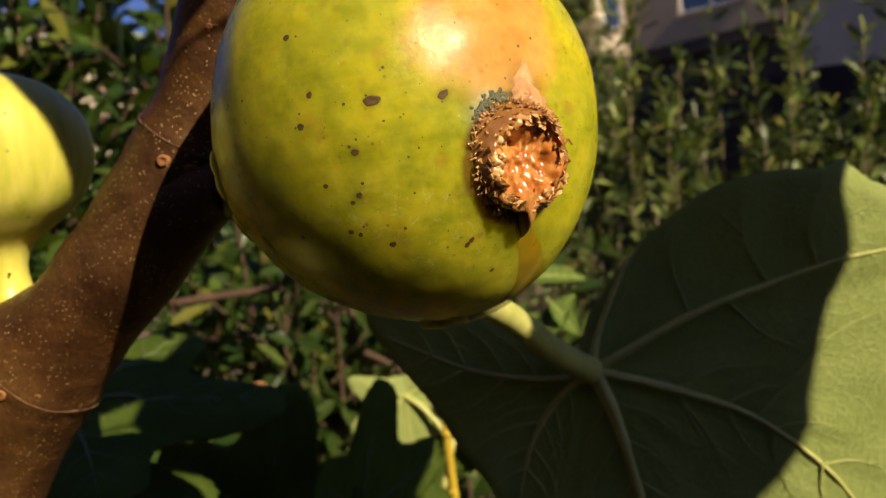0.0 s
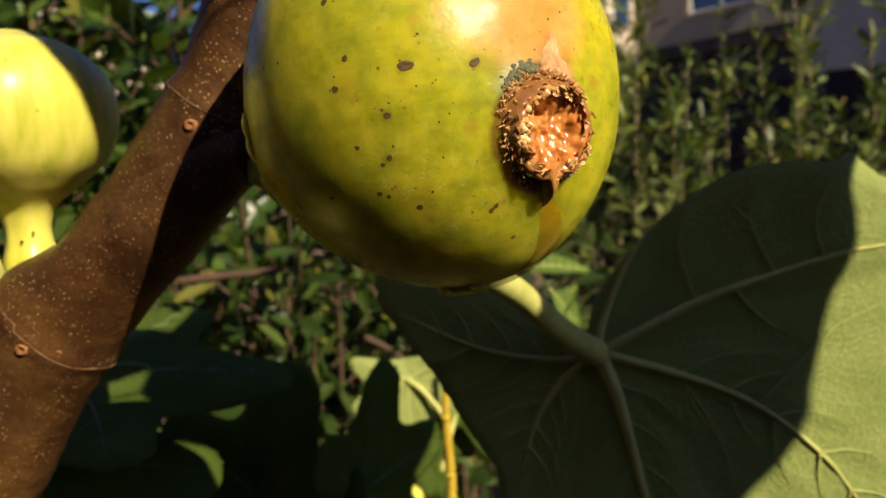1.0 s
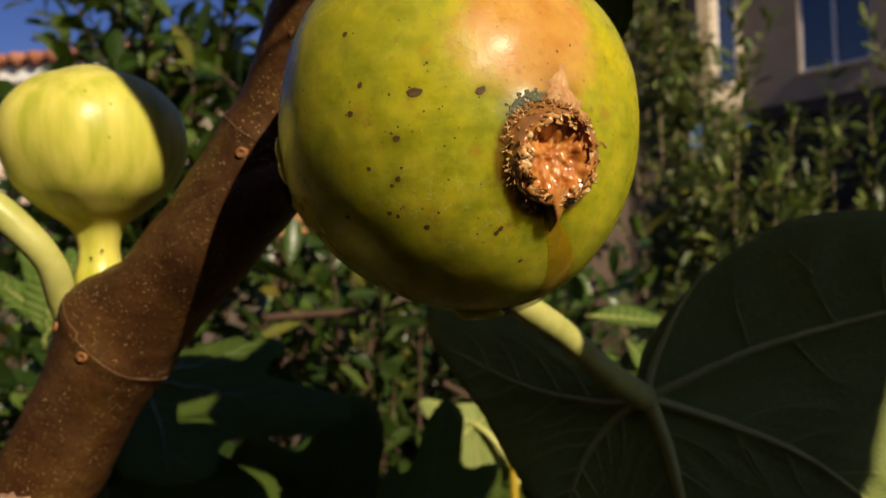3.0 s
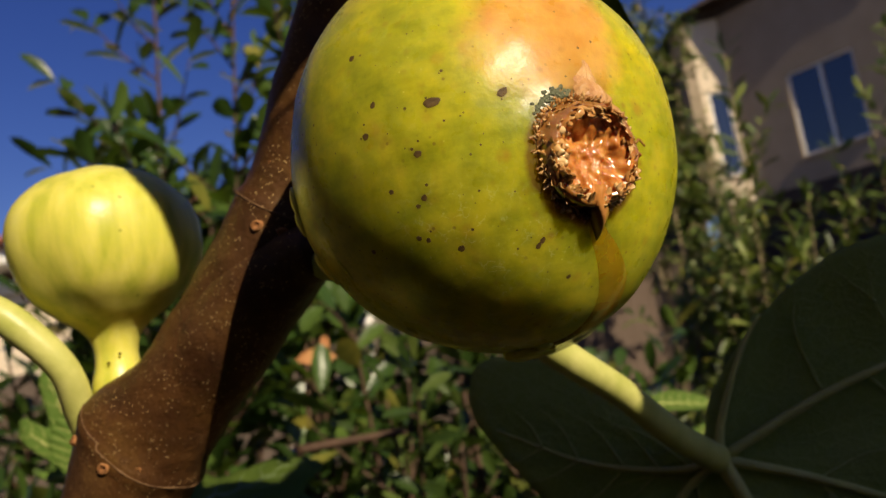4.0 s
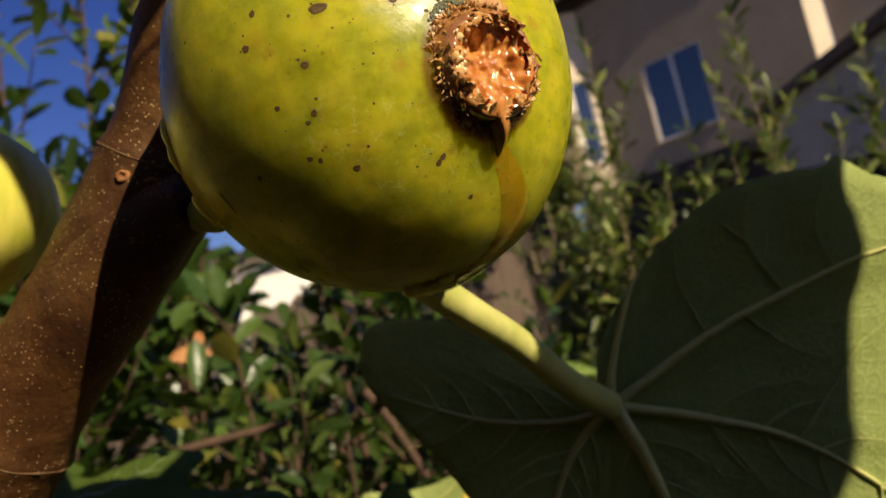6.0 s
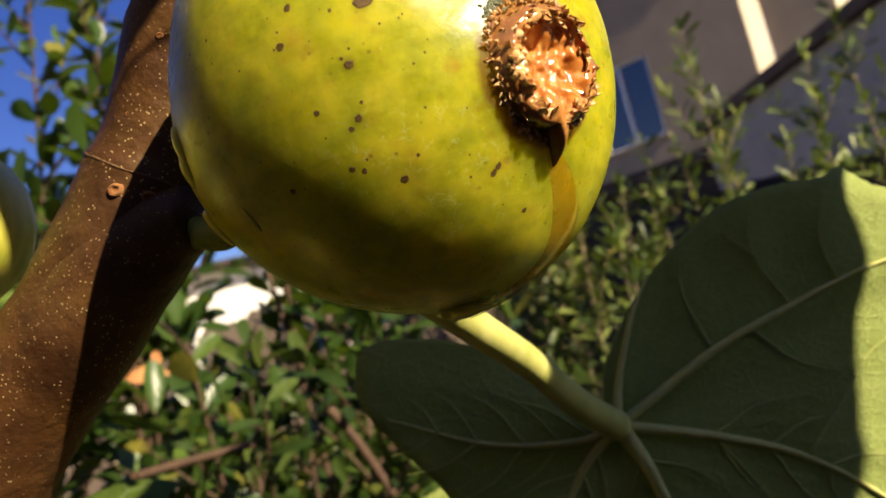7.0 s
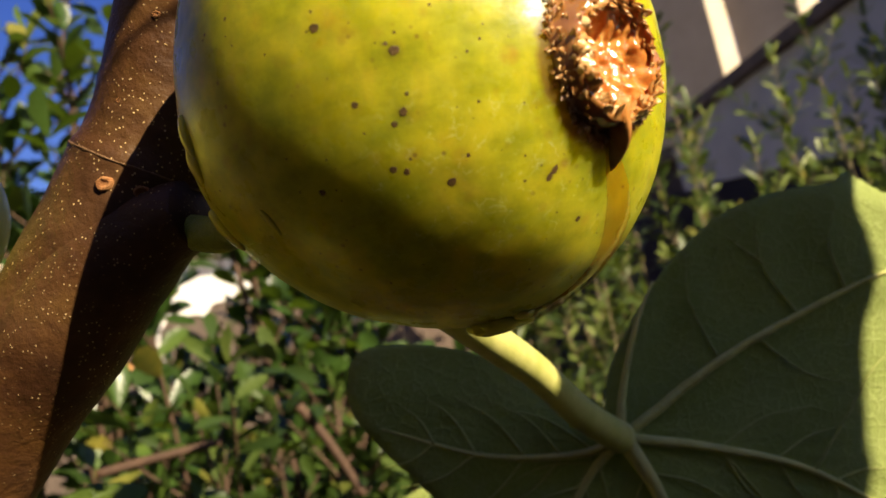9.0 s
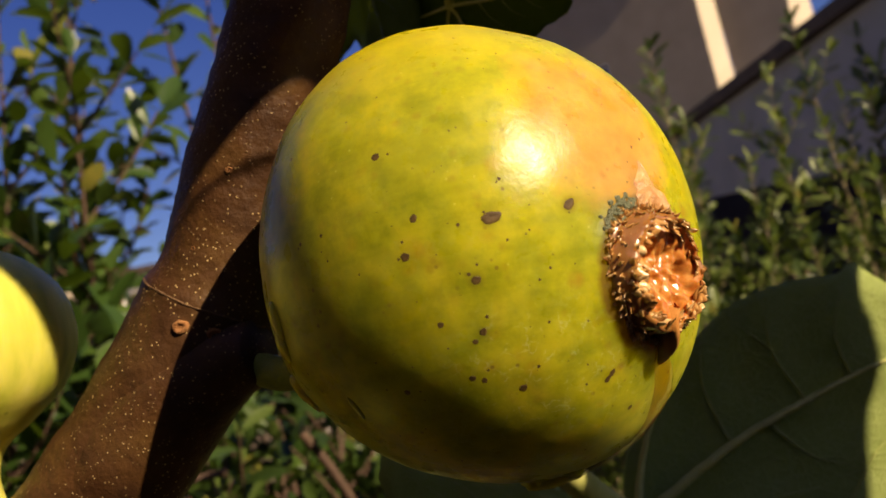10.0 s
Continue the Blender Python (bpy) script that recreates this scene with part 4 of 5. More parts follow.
    for j in range(len(line) - 1):
        for i in range(m - 1):
            a = j * m + i
            fs.append((a, a + 1, a + m + 1, a + m))
    part("syrup", mesh_of("syrup", vs, fs, SYRUP), fig, "amber syrup run down the flank")


build_fig()


# ---- young figs ----
def young_fig_mesh():
    prof = smooth_line([(-0.0060, 0.0040), (-0.001, 0.0050), (0.0030, 0.0050), (0.0062, 0.0042), (0.0095, 0.0041), (0.0130, 0.0056), (0.0165, 0.0102), (0.0212, 0.0150), (0.0285, 0.0177), (0.036, 0.0166), (0.0415, 0.0118), (0.0440, 0.0060), (0.0452, 0.0022), (0.0450, 0.0003)], 5)
    seg, verts, faces = 56, [], []
    for z, r in prof:
        for k in range(seg):
            a = 2 * math.pi * k / seg
            s = max(r, 0.0002) * (1 + 0.018 * math.sin(7 * a) * min(1, z / 0.02) + 0.03 * nz((math.cos(a), math.sin(a), z * 60), 1.1))
            verts.append((s * math.cos(a), s * math.sin(a), z))
    for j in range(len(prof) - 1):
        for k in range(seg):
            a, b = j * seg + k, j * seg + (k + 1) % seg
            faces.append((a, b, b + seg, a + seg))
    faces.append(tuple(range(len(verts) - seg, len(verts))))
    return mesh_of("young_fig", verts, faces, YOUNG_SKIN)


def build_young_figs():
    body = young_fig_mesh()
    for m, label, marks in ((pose(-0.0808, 0.1650, 1.3973, 2, 0, 20), "smooth yellow-green young fig with a thick neck on the branch", True),
                            (Matrix.Translation((-0.0955, 0.160, 1.3534)) @ Vector((0.60, -0.50, -0.45)).to_track_quat("Z", "Y").to_matrix().to_4x4() @ Matrix.Scale(0.80, 4), "bright yellow young fig at the foot of the branch", False)):
        f = thing("young_fig", (0, 0, 0), label, "fruit", "young figs on the branch")
        f.matrix_basis = m
        part("body", body, f)
        part("tip", dome("tip", 0.0011, 0.0002, SCAR, rim=True), f, "small brown opening", Matrix.Translation((0, 0, 0.0449)))
        if marks:
            part("neck_crust", lump("neck_crust", (0.0022, 0.0016, 0.0010), 800, 0.4, SCAR, 4), f, "ragged brown crust at the neck's foot", Matrix.Translation((0.0052, 0.0, 0.0040)))
            for a, z in ((200, 0.021), (262, 0.0068), (287, 0.0082)):
                r = 0.0152 if z > 0.02 else 0.0048
                d = Vector((math.cos(radians(a)), math.sin(radians(a)), -0.4 if z > 0.02 else 0)).normalized()
                part("spot", dome("spot", 0.0007 if z > 0.02 else 0.00028, 0.0002, SPOT), f, "", Matrix.Translation((r * math.cos(radians(a)), r * math.sin(radians(a)), z)) @ d.to_track_quat("Z", "Y").to_matrix().to_4x4())


build_young_figs()


# ---- fig leaves ----
def leaf_axes(at, tip_way, face):
    """A leaf's own axes at its junction: y to the tip, z out of the face."""
    y = Vector(tip_way).normalized()
    z = Vector(face)
    z = (z - y * z.dot(y)).normalized()
    m = Matrix((y.cross(z), y, z)).transposed().to_4x4()
    m.translation = at
    return m


def lobed(size, lobes, notch=0.74, side=0.94):
    """The outline of a fig leaf about its junction: (degrees from the tip, length) for each lobe, notches between."""
    res = []
    for k in range(len(lobes)):
        a, r = lobes[k]
        res.append((a, r))
        if k + 1 < len(lobes):
            b, q = lobes[k + 1]
            res.append(((a * 0.8 + b * 0.2), side * (r * 0.8 + q * 0.2)))
            res.append(((a + b) / 2, notch * (min(r, q) if notch < 0.9 else (r + q) / 2)))
            res.append(((a * 0.2 + b * 0.8), side * (r * 0.2 + q * 0.8)))
    res = [(lobes[-1][0] + 22, 0.45 * lobes[-1][1])] + res[::-1] + [(lobes[0][0] - 22, 0.45 * lobes[0][1])]
    pts = [(size * r * math.sin(radians(a)), size * r * math.cos(radians(a))) for a, r in res]
    return pts


def fig_leaf(at, m, outline, veins, blade_mat, label, waves=0.0012, cup=0.0, teeth=0.0, vein_r=0.0009, petiole=None, petiole_r=0.002, seed=1.0, vein_lift=0.0004, fold=0.0, closed=True, name="fig_leaf", vein_mat=None, rings=16, bold=()):
    """A fig leaf: blade and raised veins. outline and veins in the leaf's plane (x, y) about the junction."""
    leaf = thing(name, (0, 0, 0), label, "leaf")
    leaf.matrix_basis = m
    rim = smooth_line([(x, y, 0) for x, y in outline] + ([(*outline[0], 0)] if closed else []), 9)
    if teeth:
        rim = [p * (1 + teeth * (0.5 - abs((i * 0.37) % 1 - 0.5)) + teeth * 0.6 * nz(p, 900, seed)) for i, p in enumerate(rim)]
    n = len(rim)
    paths = [smooth_line([(x, y, 0) for x, y in v], 8) for v in veins]
    spine = [p for q in paths for p in q]

    def lift(x, y):
        near = min((x - p[0]) ** 2 + (y - p[1]) ** 2 for p in spine[::3]) ** 0.5 if spine else 0
        puff = 0.0016 * min(1.0, near / 0.008)
        return -puff * (waves / 0.0012) + waves * 1.6 * nz((x, y, seed), 34, seed) + cup * (x * x + y * y) * 10 + fold * abs(x)

    verts, faces = [(0, 0, lift(0, 0))], []
    for j in range(1, rings + 1):
        for p in rim:
            x, y = p[0] * j / rings, p[1] * j / rings
            verts.append((x, y, lift(x, y)))
    for k in range(n - 1):
        faces.append((0, 1 + k, 2 + k))
        for j in range(rings - 1):
            a = 1 + j * n + k
            faces.append((a, a + n, a + n + 1, a + 1))
    # close the slit between the last and first rim point, then give the blade its thickness
    nv = len(verts)
    low = [(x, y, z - 0.00035) for x, y, z in verts]
    edge = [1 + (rings - 1) * n + k for k in range(n)]
    faces2 = [tuple(reversed([i + nv for i in f])) for f in faces]
    sides = [(edge[k + 1], edge[k], edge[k] + nv, edge[k + 1] + nv) for k in range(n - 1)]
    part("blade", mesh_of("blade", verts + low, faces + faces2 + sides, blade_mat), leaf)
    for w, (v, path) in enumerate(zip(veins, paths)):
        k = len(path)
        big = 1.7 if w in bold else 1.0 if abs(v[0][0]) + abs(v[0][1]) < 1e-6 else 0.30
        pts = [(p[0], p[1], lift(p[0], p[1]) + vein_lift * big * (1 - i / k)) for i, p in enumerate(path)]
        r = [vein_r * big * (1 - 0.82 * i / (k - 1)) for i in range(k)]
        part("vein", mesh_of("vein", *tube_data(pts, r, 8, 1.0), vein_mat or (VEIN if big >= 1.0 else SIDE_VEIN)), leaf)
    if petiole:
        line = [m.inverted() @ Vector(p) for p in petiole]
        part("leaf_stalk", tube("leaf_stalk", line, [petiole_r * 1.15, petiole_r, petiole_r * 0.95, petiole_r * 1.05], PETIOLE, 14, 8), leaf, "pale yellow-green leaf stalk")
    return leaf


def branchlets(vein, count, length, spread, rng, both=True):
    """Side veins that leave a main vein to both sides."""
    line = smooth_line([(x, y, 0) for x, y in vein], 10)
    res = []
    for k in range(count):
        i = int(len(line) * (0.18 + 0.72 * (k + 0.5) / count))
        i = min(i, len(line) - 2)
        way = line[i + 1] - line[i]
        a0 = math.atan2(way[1], way[0])
        for sgn in ((1, -1) if both else (1,)):
            a = a0 + sgn * radians(spread + rng.uniform(-6, 6))
            ln = length * (1 - 0.55 * k / count) * rng.uniform(0.8, 1.1)
            p = line[i]
            q = (p[0] + ln * 0.5 * math.cos(a), p[1] + ln * 0.5 * math.sin(a))
            e = (q[0] + ln * 0.5 * math.cos(a - sgn * 0.35), q[1] + ln * 0.5 * math.sin(a - sgn * 0.35))
            res.append([(p[0], p[1]), q, e])
    return res


def build_big_leaf():
    """The large leaf beside the ripe fig, its underside towards the path."""
    j = (0.0312, 0.2125, 1.3645)
    m = leaf_axes(j, (0, 0, 1), (-0.03, -1, 0.05))
    # here x runs to the right and y up
    m = Matrix(((1, 0, 0, j[0]), (0, 0, -1, j[1]), (0, 1, 0, j[2]), (0, 0, 0, 1)))
    pts = [(0.0290, 1.3695), (0.0320, 1.3780), (0.0405, 1.3885), (0.0510, 1.3975), (0.0645, 1.4050), (0.0785, 1.4073), (0.0905, 1.4066), (0.0955, 1.4082), (0.1010, 1.4032), (0.1125, 1.3955), (0.1250, 1.3850),
           (0.1335, 1.3690), (0.1290, 1.3520), (0.1180, 1.3390), (0.1060, 1.3310), (0.1120, 1.3130), (0.1080, 1.2880), (0.0920, 1.2680), (0.0720, 1.2620), (0.0570, 1.2750), (0.0450, 1.2900), (0.0280, 1.2840), (0.0130, 1.2950),
           (0.0060, 1.3160), (0.0045, 1.3350), (-0.0025, 1.3480), (-0.0092, 1.3615), (-0.0150, 1.3700), (-0.0195, 1.3770), (-0.0218, 1.3825), (-0.0216, 1.3875), (-0.0190, 1.3928), (-0.0130, 1.3940), (-0.0015, 1.3912), (0.0085, 1.3862), (0.0160, 1.3805), (0.0235, 1.3715)]
    outline = [(x - j[0], z - j[2]) for x, z in pts]
    main = [[(0, 0), (0.0245, 0.0105), (0.0440, 0.0160), (0.0620, 0.0200), (0.0780, 0.0215)],
            [(0, 0), (0.0195, -0.0070), (0.0385, -0.0165), (0.0560, -0.0330), (0.0690, -0.0560)],
            [(0, 0), (-0.0100, -0.0012), (-0.0285, 0.0030), (-0.0480, 0.0130)],
            [(0, 0), (-0.0085, -0.0060), (-0.0160, -0.0160), (-0.0210, -0.0300)],
            [(0, 0), (0.0045, -0.0130), (0.0100, -0.0400), (0.0170, -0.0720)],
            [(0, 0), (0.0020, 0.0080), (0.0090, 0.0220), (0.0150, 0.0300)]]
    rng = random.Random(3)
    side = []
    side += [[(0.0385, -0.0165), (0.0500, -0.0060), (0.0590, 0.0020), (0.0730, 0.0075)], [(0.0245, 0.0105), (0.0215, 0.0240), (0.0235, 0.0340)], [(0.0440, 0.0160), (0.0390, 0.0280), (0.0400, 0.0400)],
             [(0.0560, 0.0185), (0.0545, 0.0290), (0.0590, 0.0390)], [(0.0390, 0.0285), (0.0330, 0.0360)], [(0.0340, 0.0130), (0.0420, 0.0040), (0.0520, -0.0010)], [(0.0195, -0.0070), (0.0290, -0.0250), (0.0330, -0.0400)]]
    for v in main[1:5]:
        side += branchlets(v, 5, 0.024, 46, rng)
    pet = [(-0.0150, 0.152, 1.4100), (-0.0040, 0.1635, 1.3985), (0.0042, 0.1730, 1.3905), (0.0121, 0.185, 1.3832), (0.0215, 0.199, 1.3725), (0.0305, 0.2105, 1.3648)]
    fig_leaf(j, m, outline, main + side, LEAF_UNDER, "large green fig leaf with pale raised veins on a thick stalk", 0.0010, 0.0, 0.012, 0.00118, pet, 0.0031, 2.0, 0.0007, bold=(4,))


def build_overhead_leaf():
    """Unseen leaves added above the fruit, outlined to throw the shade on branch and leaf."""
    pts = [(0.0760, 0.0520), (0.0880, 0.0430), (0.110, 0.040), (0.132, 0.034), (0.150, 0.022), (0.1644, 0.0125), (0.175, -0.005), (0.190, -0.025), (0.220, -0.045), (0.260, -0.055), (0.285, -0.055), (0.274, -0.035), (0.2715, -0.008), (0.2525, 0.0221),
           (0.2413, 0.0425), (0.2329, 0.0542), (0.2207, 0.0681), (0.210, 0.100), (0.180, 0.140), (0.130, 0.160), (0.065, 0.150), (0.0600, 0.115), (0.0660, 0.085)]
    j = (0.140, 0.070, 1.530)
    pts = [(x + 0.0045, y) for x, y in pts]
    m = Matrix(((1, 0, 0, j[0]), (0, 1, 0, j[1]), (0, 0, 1, j[2]), (0, 0, 0, 1)))
    outline = [(x - j[0], y - j[1]) for x, y in pts]
    veins = [[(0, 0), (-0.04, -0.012), (-0.09, -0.035)], [(0, 0), (0.05, -0.02), (0.11, -0.055)], [(0, 0), (0.0, 0.04), (0.0, 0.075)], [(0, 0), (0.03, -0.03), (0.045, -0.055)]]
    small = [(0.0200, 0.0535), (0.0310, 0.0440), (0.0400, 0.0382), (0.0480, 0.0328), (0.0535, 0.0305), (0.0566, 0.0340), (0.0580, 0.0410), (0.0620, 0.0495), (0.0700, 0.0560), (0.0800, 0.0750), (0.0700, 0.1000), (0.0450, 0.1050), (0.0220, 0.0850), (0.0150, 0.0650)]
    c = (0.046, 0.068, 1.532)
    veins2 = [[(0, 0), (0.004, -0.02), (0.008, -0.042)], [(0, 0), (-0.010, -0.008), (-0.020, -0.016)], [(0, 0), (0.012, 0.008), (0.026, 0.016)]]
    fig_leaf(c, Matrix.Translation(c), [(x - c[0], y - c[1]) for x, y in small], veins2, LEAF_UNDER, "small green fig leaf hanging unseen over the branch, shading the young fig", 0.0003, 0.0, 0.0, 0.0012, [(0.011, 0.140, 1.585), (0.018, 0.120, 1.565), (0.030, 0.090, 1.545), c], 0.0018, 6.0)
    pet = [(0.012, 0.141, 1.590), (0.045, 0.135, 1.580), (0.10, 0.095, 1.560), j]
    fig_leaf(j, m, outline, veins, LEAF_UNDER, "broad green fig leaf hanging unseen over the fruit, throwing shade on the large leaf", 0.0004, 0.0, 0.0, 0.0016, pet, 0.0026, 5.0)


OVAL = [(-110, 0.22), (-55, 0.42), (-24, 0.72), (0, 1.0), (24, 0.72), (55, 0.42), (110, 0.22)]
STANDARD = [(-125, 0.62), (-68, 0.86), (0, 1.0), (68, 0.86), (125, 0.62)]
ROUNDED = [(-120, 0.7), (-60, 0.8), (0, 1.0), (60, 0.8), (120, 0.7)]


def other_leaf(at, tip, face, size, mat, label, lobes=STANDARD, petiole=None, seed=1.0, fold=0.0, waves=0.0016, name="fig_leaf", vein_mat=None, cup=0.0):
    rng = random.Random(int(seed * 10))
    m = leaf_axes(at, tip, face)
    outline = lobed(size, lobes, 1.0, 1.0) if lobes is OVAL else lobed(size, lobes)
    veins = [[(0, 0), (0.5 * size * r * math.sin(radians(a * 0.96)), 0.5 * size * r * math.cos(radians(a * 0.96))), (0.93 * size * r * math.sin(radians(a)), 0.93 * size * r * math.cos(radians(a)))] for a, r in lobes]
    for v in veins[1:-1]:
        veins = veins + branchlets(v, 4, size * 0.26, 52, rng)
    pet = [Vector(at).lerp(Vector(petiole), k) + Vector((0, 0, 0.06 * size * math.sin(math.pi * k))) for k in (1.0, 0.66, 0.33, 0.0)] if petiole else None
    return fig_leaf(at, m, outline, veins, mat, label, waves, cup, 0.03, 0.011 * size, pet, 0.022 * size + 0.0004, seed, 0.0003, fold, True, name, vein_mat, 10)


build_big_leaf()
build_overhead_leaf()
DARKVEIN = plain("leaf_vein_dark", (0.10, 0.15, 0.05), (0.18, 0.23, 0.09), 160, 0.5)
# leaf that hangs above and behind the ripe fig
other_leaf((-0.002, 0.205, 1.512), (0.02, 0.0, -1.0), (-0.95, -0.45, 0.1), 0.052, LEAF_TOP, "dark green fig leaf hanging tip down behind the fruit", ROUNDED, (0.002, 0.150, 1.545), 3.3, vein_mat=DARKVEIN)
other_leaf((0.0125, 0.192, 1.478), (0.45, 0.0, -1.0), (-0.85, -0.55, 0.1), 0.034, LEAF_TOP, "small shaded fig leaf behind the fruit on a pale stalk", ROUNDED, (0.011, 0.150, 1.560), 3.7)
# dark shaded leaves low behind the branch
other_leaf((-0.128, 0.268, 1.362), (1.0, 0.10, -0.16), (0.0, -0.30, 0.95), 0.070, LEAF_TOP, "dark green fig leaf in shade behind the branch", ROUNDED, (-0.140, 0.215, 1.330), 4.1, 0.0, 0.002, vein_mat=DARKVEIN)
other_leaf((-0.1335, 0.25, 1.339), (0.9, 0.2, -0.25), (-0.1, -0.45, 0.9), 0.056, LEAF_TOP, "dark green fig leaf low in the shade", STANDARD, (-0.135, 0.200, 1.330), 5.2, vein_mat=DARKVEIN)
other_leaf((-0.092, 0.34, 1.285), (0.35, -0.1, 0.9), (0.1, -0.85, 0.5), 0.062, LEAF_TOP, "very dark folded fig leaf in shade", ROUNDED, (-0.06, 0.36, 1.20), 6.4, 0.25, 0.002, vein_mat=DARKVEIN)
other_leaf((-0.048, 0.335, 1.287), (0.25, 0.05, 1.0), (0.85, -0.5, 0.3), 0.055, LEAF_TOP, "green fig leaf standing on edge with lit patches", ROUNDED, (-0.04, 0.40, 1.23), 7.3, 0.2, vein_mat=DARKVEIN)


def build_low_shoot():
    """A thin yellow shoot with young leaves and a small fig below the ripe one."""
    s = thing("fig_shoot", (-0.019, 0.42, 1.25), "thin yellow-orange fig shoot growing upright", "branch")
    base = Vector((-0.019, 0.42, 1.25))
    part("stem", tube("stem", [Vector(p) - base for p in ((-0.024, 0.43, 1.0), (-0.0165, 0.42, 1.22), (-0.0148, 0.42, 1.26), (-0.0150, 0.42, 1.290), (-0.0134, 0.42, 1.316))], [0.0045, 0.0026, 0.0024, 0.0021, 0.0015], YELLOW_STEM, 12), s)
    for z in (1.262, 1.292):
        part("node", lump("node", (0.0030, 0.0030, 0.0014), 600, 0.2, YELLOW_STEM, 2), s, "", Matrix.Translation(Vector((-0.0148, 0.419, z)) - base))
    other_leaf((-0.0335, 0.424, 1.3120), (0.02, -0.05, -1.0), (0.25, -1, 0.25), 0.043, LEAF_UNDER, "pale blue-green fig leaf on a yellow shoot", ROUNDED, (-0.0150, 0.42, 1.291), 2.1, 0.15)
    other_leaf((-0.003, 0.435, 1.306), (0.30, 0.0, -1.0), (-0.2, -1, 0.2), 0.046, LEAF_YOUNG, "green fig leaf behind a yellow shoot", ROUNDED, (-0.0195, 0.42, 1.264), 2.6)
    other_leaf((-0.030, 0.445, 1.280), (0.1, 0.0, -1.0), (0.0, -1, 0.3), 0.040, LEAF_TOP, "dark fig leaf behind a yellow shoot", ROUNDED, None, 2.9, vein_mat=DARKVEIN)
    f = thing("young_fig", (0, 0, 0), "tiny green fig on a low shoot", "fruit", "young figs on the branch")
    f.matrix_basis = Matrix.Translation((-0.0345, 0.415, 1.240)) @ pose(0, 0, 0, 0, -12, 0) @ Matrix.Scale(0.44, 4)
    part("body", young_fig_mesh(), f)
    part("leaf_stalk", tube("leaf_stalk", [(-0.10, 0.02, 0.05), (-0.06, 0.01, 0.045), (-0.02, 0, 0.015), (0, 0, 0)], [0.004, 0.0045, 0.005, 0.005], PETIOLE), f)


def build_left_shoot():
    """Leaf stalk and a young pleated shoot beside the lower branch."""
    p = thing("leaf_stalk", (-0.0885, 0.167, 1.397), "thick pale green leaf stalk rising from the branch", "stalk")
    base = Vector((-0.0885, 0.167, 1.397))
    part("stalk", tube("stalk", [Vector(q) - base for q in ((-0.0855, 0.1655, 1.3870), (-0.0865, 0.1610, 1.3950), (-0.0861, 0.1560, 1.4038), (-0.0911, 0.1520, 1.4119), (-0.0963, 0.1500, 1.4165), (-0.1055, 0.149, 1.4213), (-0.130, 0.147, 1.4330))], [0.0034, 0.0029, 0.0028, 0.0031, 0.0031, 0.0029, 0.0027], PETIOLE, 16, 8), p)
    other_leaf((-0.1925, 0.318, 1.3760), (-0.30, 0.0, 1.0), (0.25, -1, 0.15), 0.046, LEAF_YOUNG, "green fig leaf with a pale midrib beside the branch", [(-70, 0.35), (-30, 0.72), (0, 1.0), (30, 0.72), (70, 0.35)], (-0.187, 0.30, 1.345), 8.6)
    s = thing("fig_shoot", (-0.186, 0.30, 1.30), "slender green fig shoot", "branch")
    part("stem", tube("stem", [(0.006, 0.01, -0.2), (0.003, 0.0, -0.06), (0.001, 0, 0.0), (0.0015, 0, 0.045)], [0.004, 0.0032, 0.0028, 0.0022], PETIOLE), s)


build_low_shoot()
build_left_shoot()


def toothed_leaf(at, tip, face, length, width, teeth, pleat, label, mat, name="shoot_leaf", fold=0.25, droop=0.12):
    """An oval leaf with a toothed rim and a raised midrib; pleat folds the blade along its side veins."""
    leaf = thing(name, (0, 0, 0), label, "leaf")
    leaf.matrix_basis = leaf_axes(at, tip, face)
    n, m = teeth * 4, 8
    verts, faces = [], []

    def place(t, v):
        w = width * 0.5 * (math.sin(math.pi * min(1, t * 0.96 + 0.03)) ** 0.75) * (1.12 - 0.35 * t)
        saw = (t * teeth) % 1
        w *= 1 - 0.10 * saw * abs(v)
        back = t - 0.14 * abs(v) if pleat else t
        z = fold * abs(v) * w + pleat * abs(v) * (1 - 0.3 * t) * math.sin(2 * math.pi * back * teeth) - droop * length * t * t
        return v * w, length * (t + (0.10 * abs(v) * (1 - t) if pleat else 0)), z

    for j in range(n + 1):
        for i in range(2 * m + 1):
            verts.append(place(j / n, (i - m) / m))
    k, row = len(verts), 2 * m + 1
    verts += [(x, y, z - 0.0003) for x, y, z in verts]
    for j in range(n):
        for i in range(2 * m):
            c = j * row + i
            faces += [(c, c + 1, c + row + 1, c + row), (c + k, c + row + k, c + row + 1 + k, c + 1 + k)]
        for c in (j * row, j * row + 2 * m):
            faces.append((c, c + row, c + row + k, c + k))
    part("blade", mesh_of("blade", verts, faces, mat), leaf)
    rib = [Vector(place(t, 0)) + Vector((0, 0, 0.0002)) for t in np.linspace(0, 0.97, 14)]
    part("midrib", mesh_of("midrib", *tube_data([Vector((0, -0.12 * length, 0.0))] + rib, np.linspace(0.022 * length, 0.006 * length, 15), 6), SIDE_VEIN), leaf, "pale raised midrib")
    for sgn in (-1, 1):
        for q in range(1, teeth - 1):
            t = (q + 0.2) / teeth
            line = [Vector(place(t + 0.05 * v, sgn * v)) + Vector((0, 0, 0.00015)) for v in (0.02, 0.35, 0.65, 0.92)]
            part("vein", mesh_of("vein", *tube_data(line, [0.007 * length, 0.006 * length, 0.004 * length, 0.002 * length], 5), SIDE_VEIN), leaf)
    return leaf


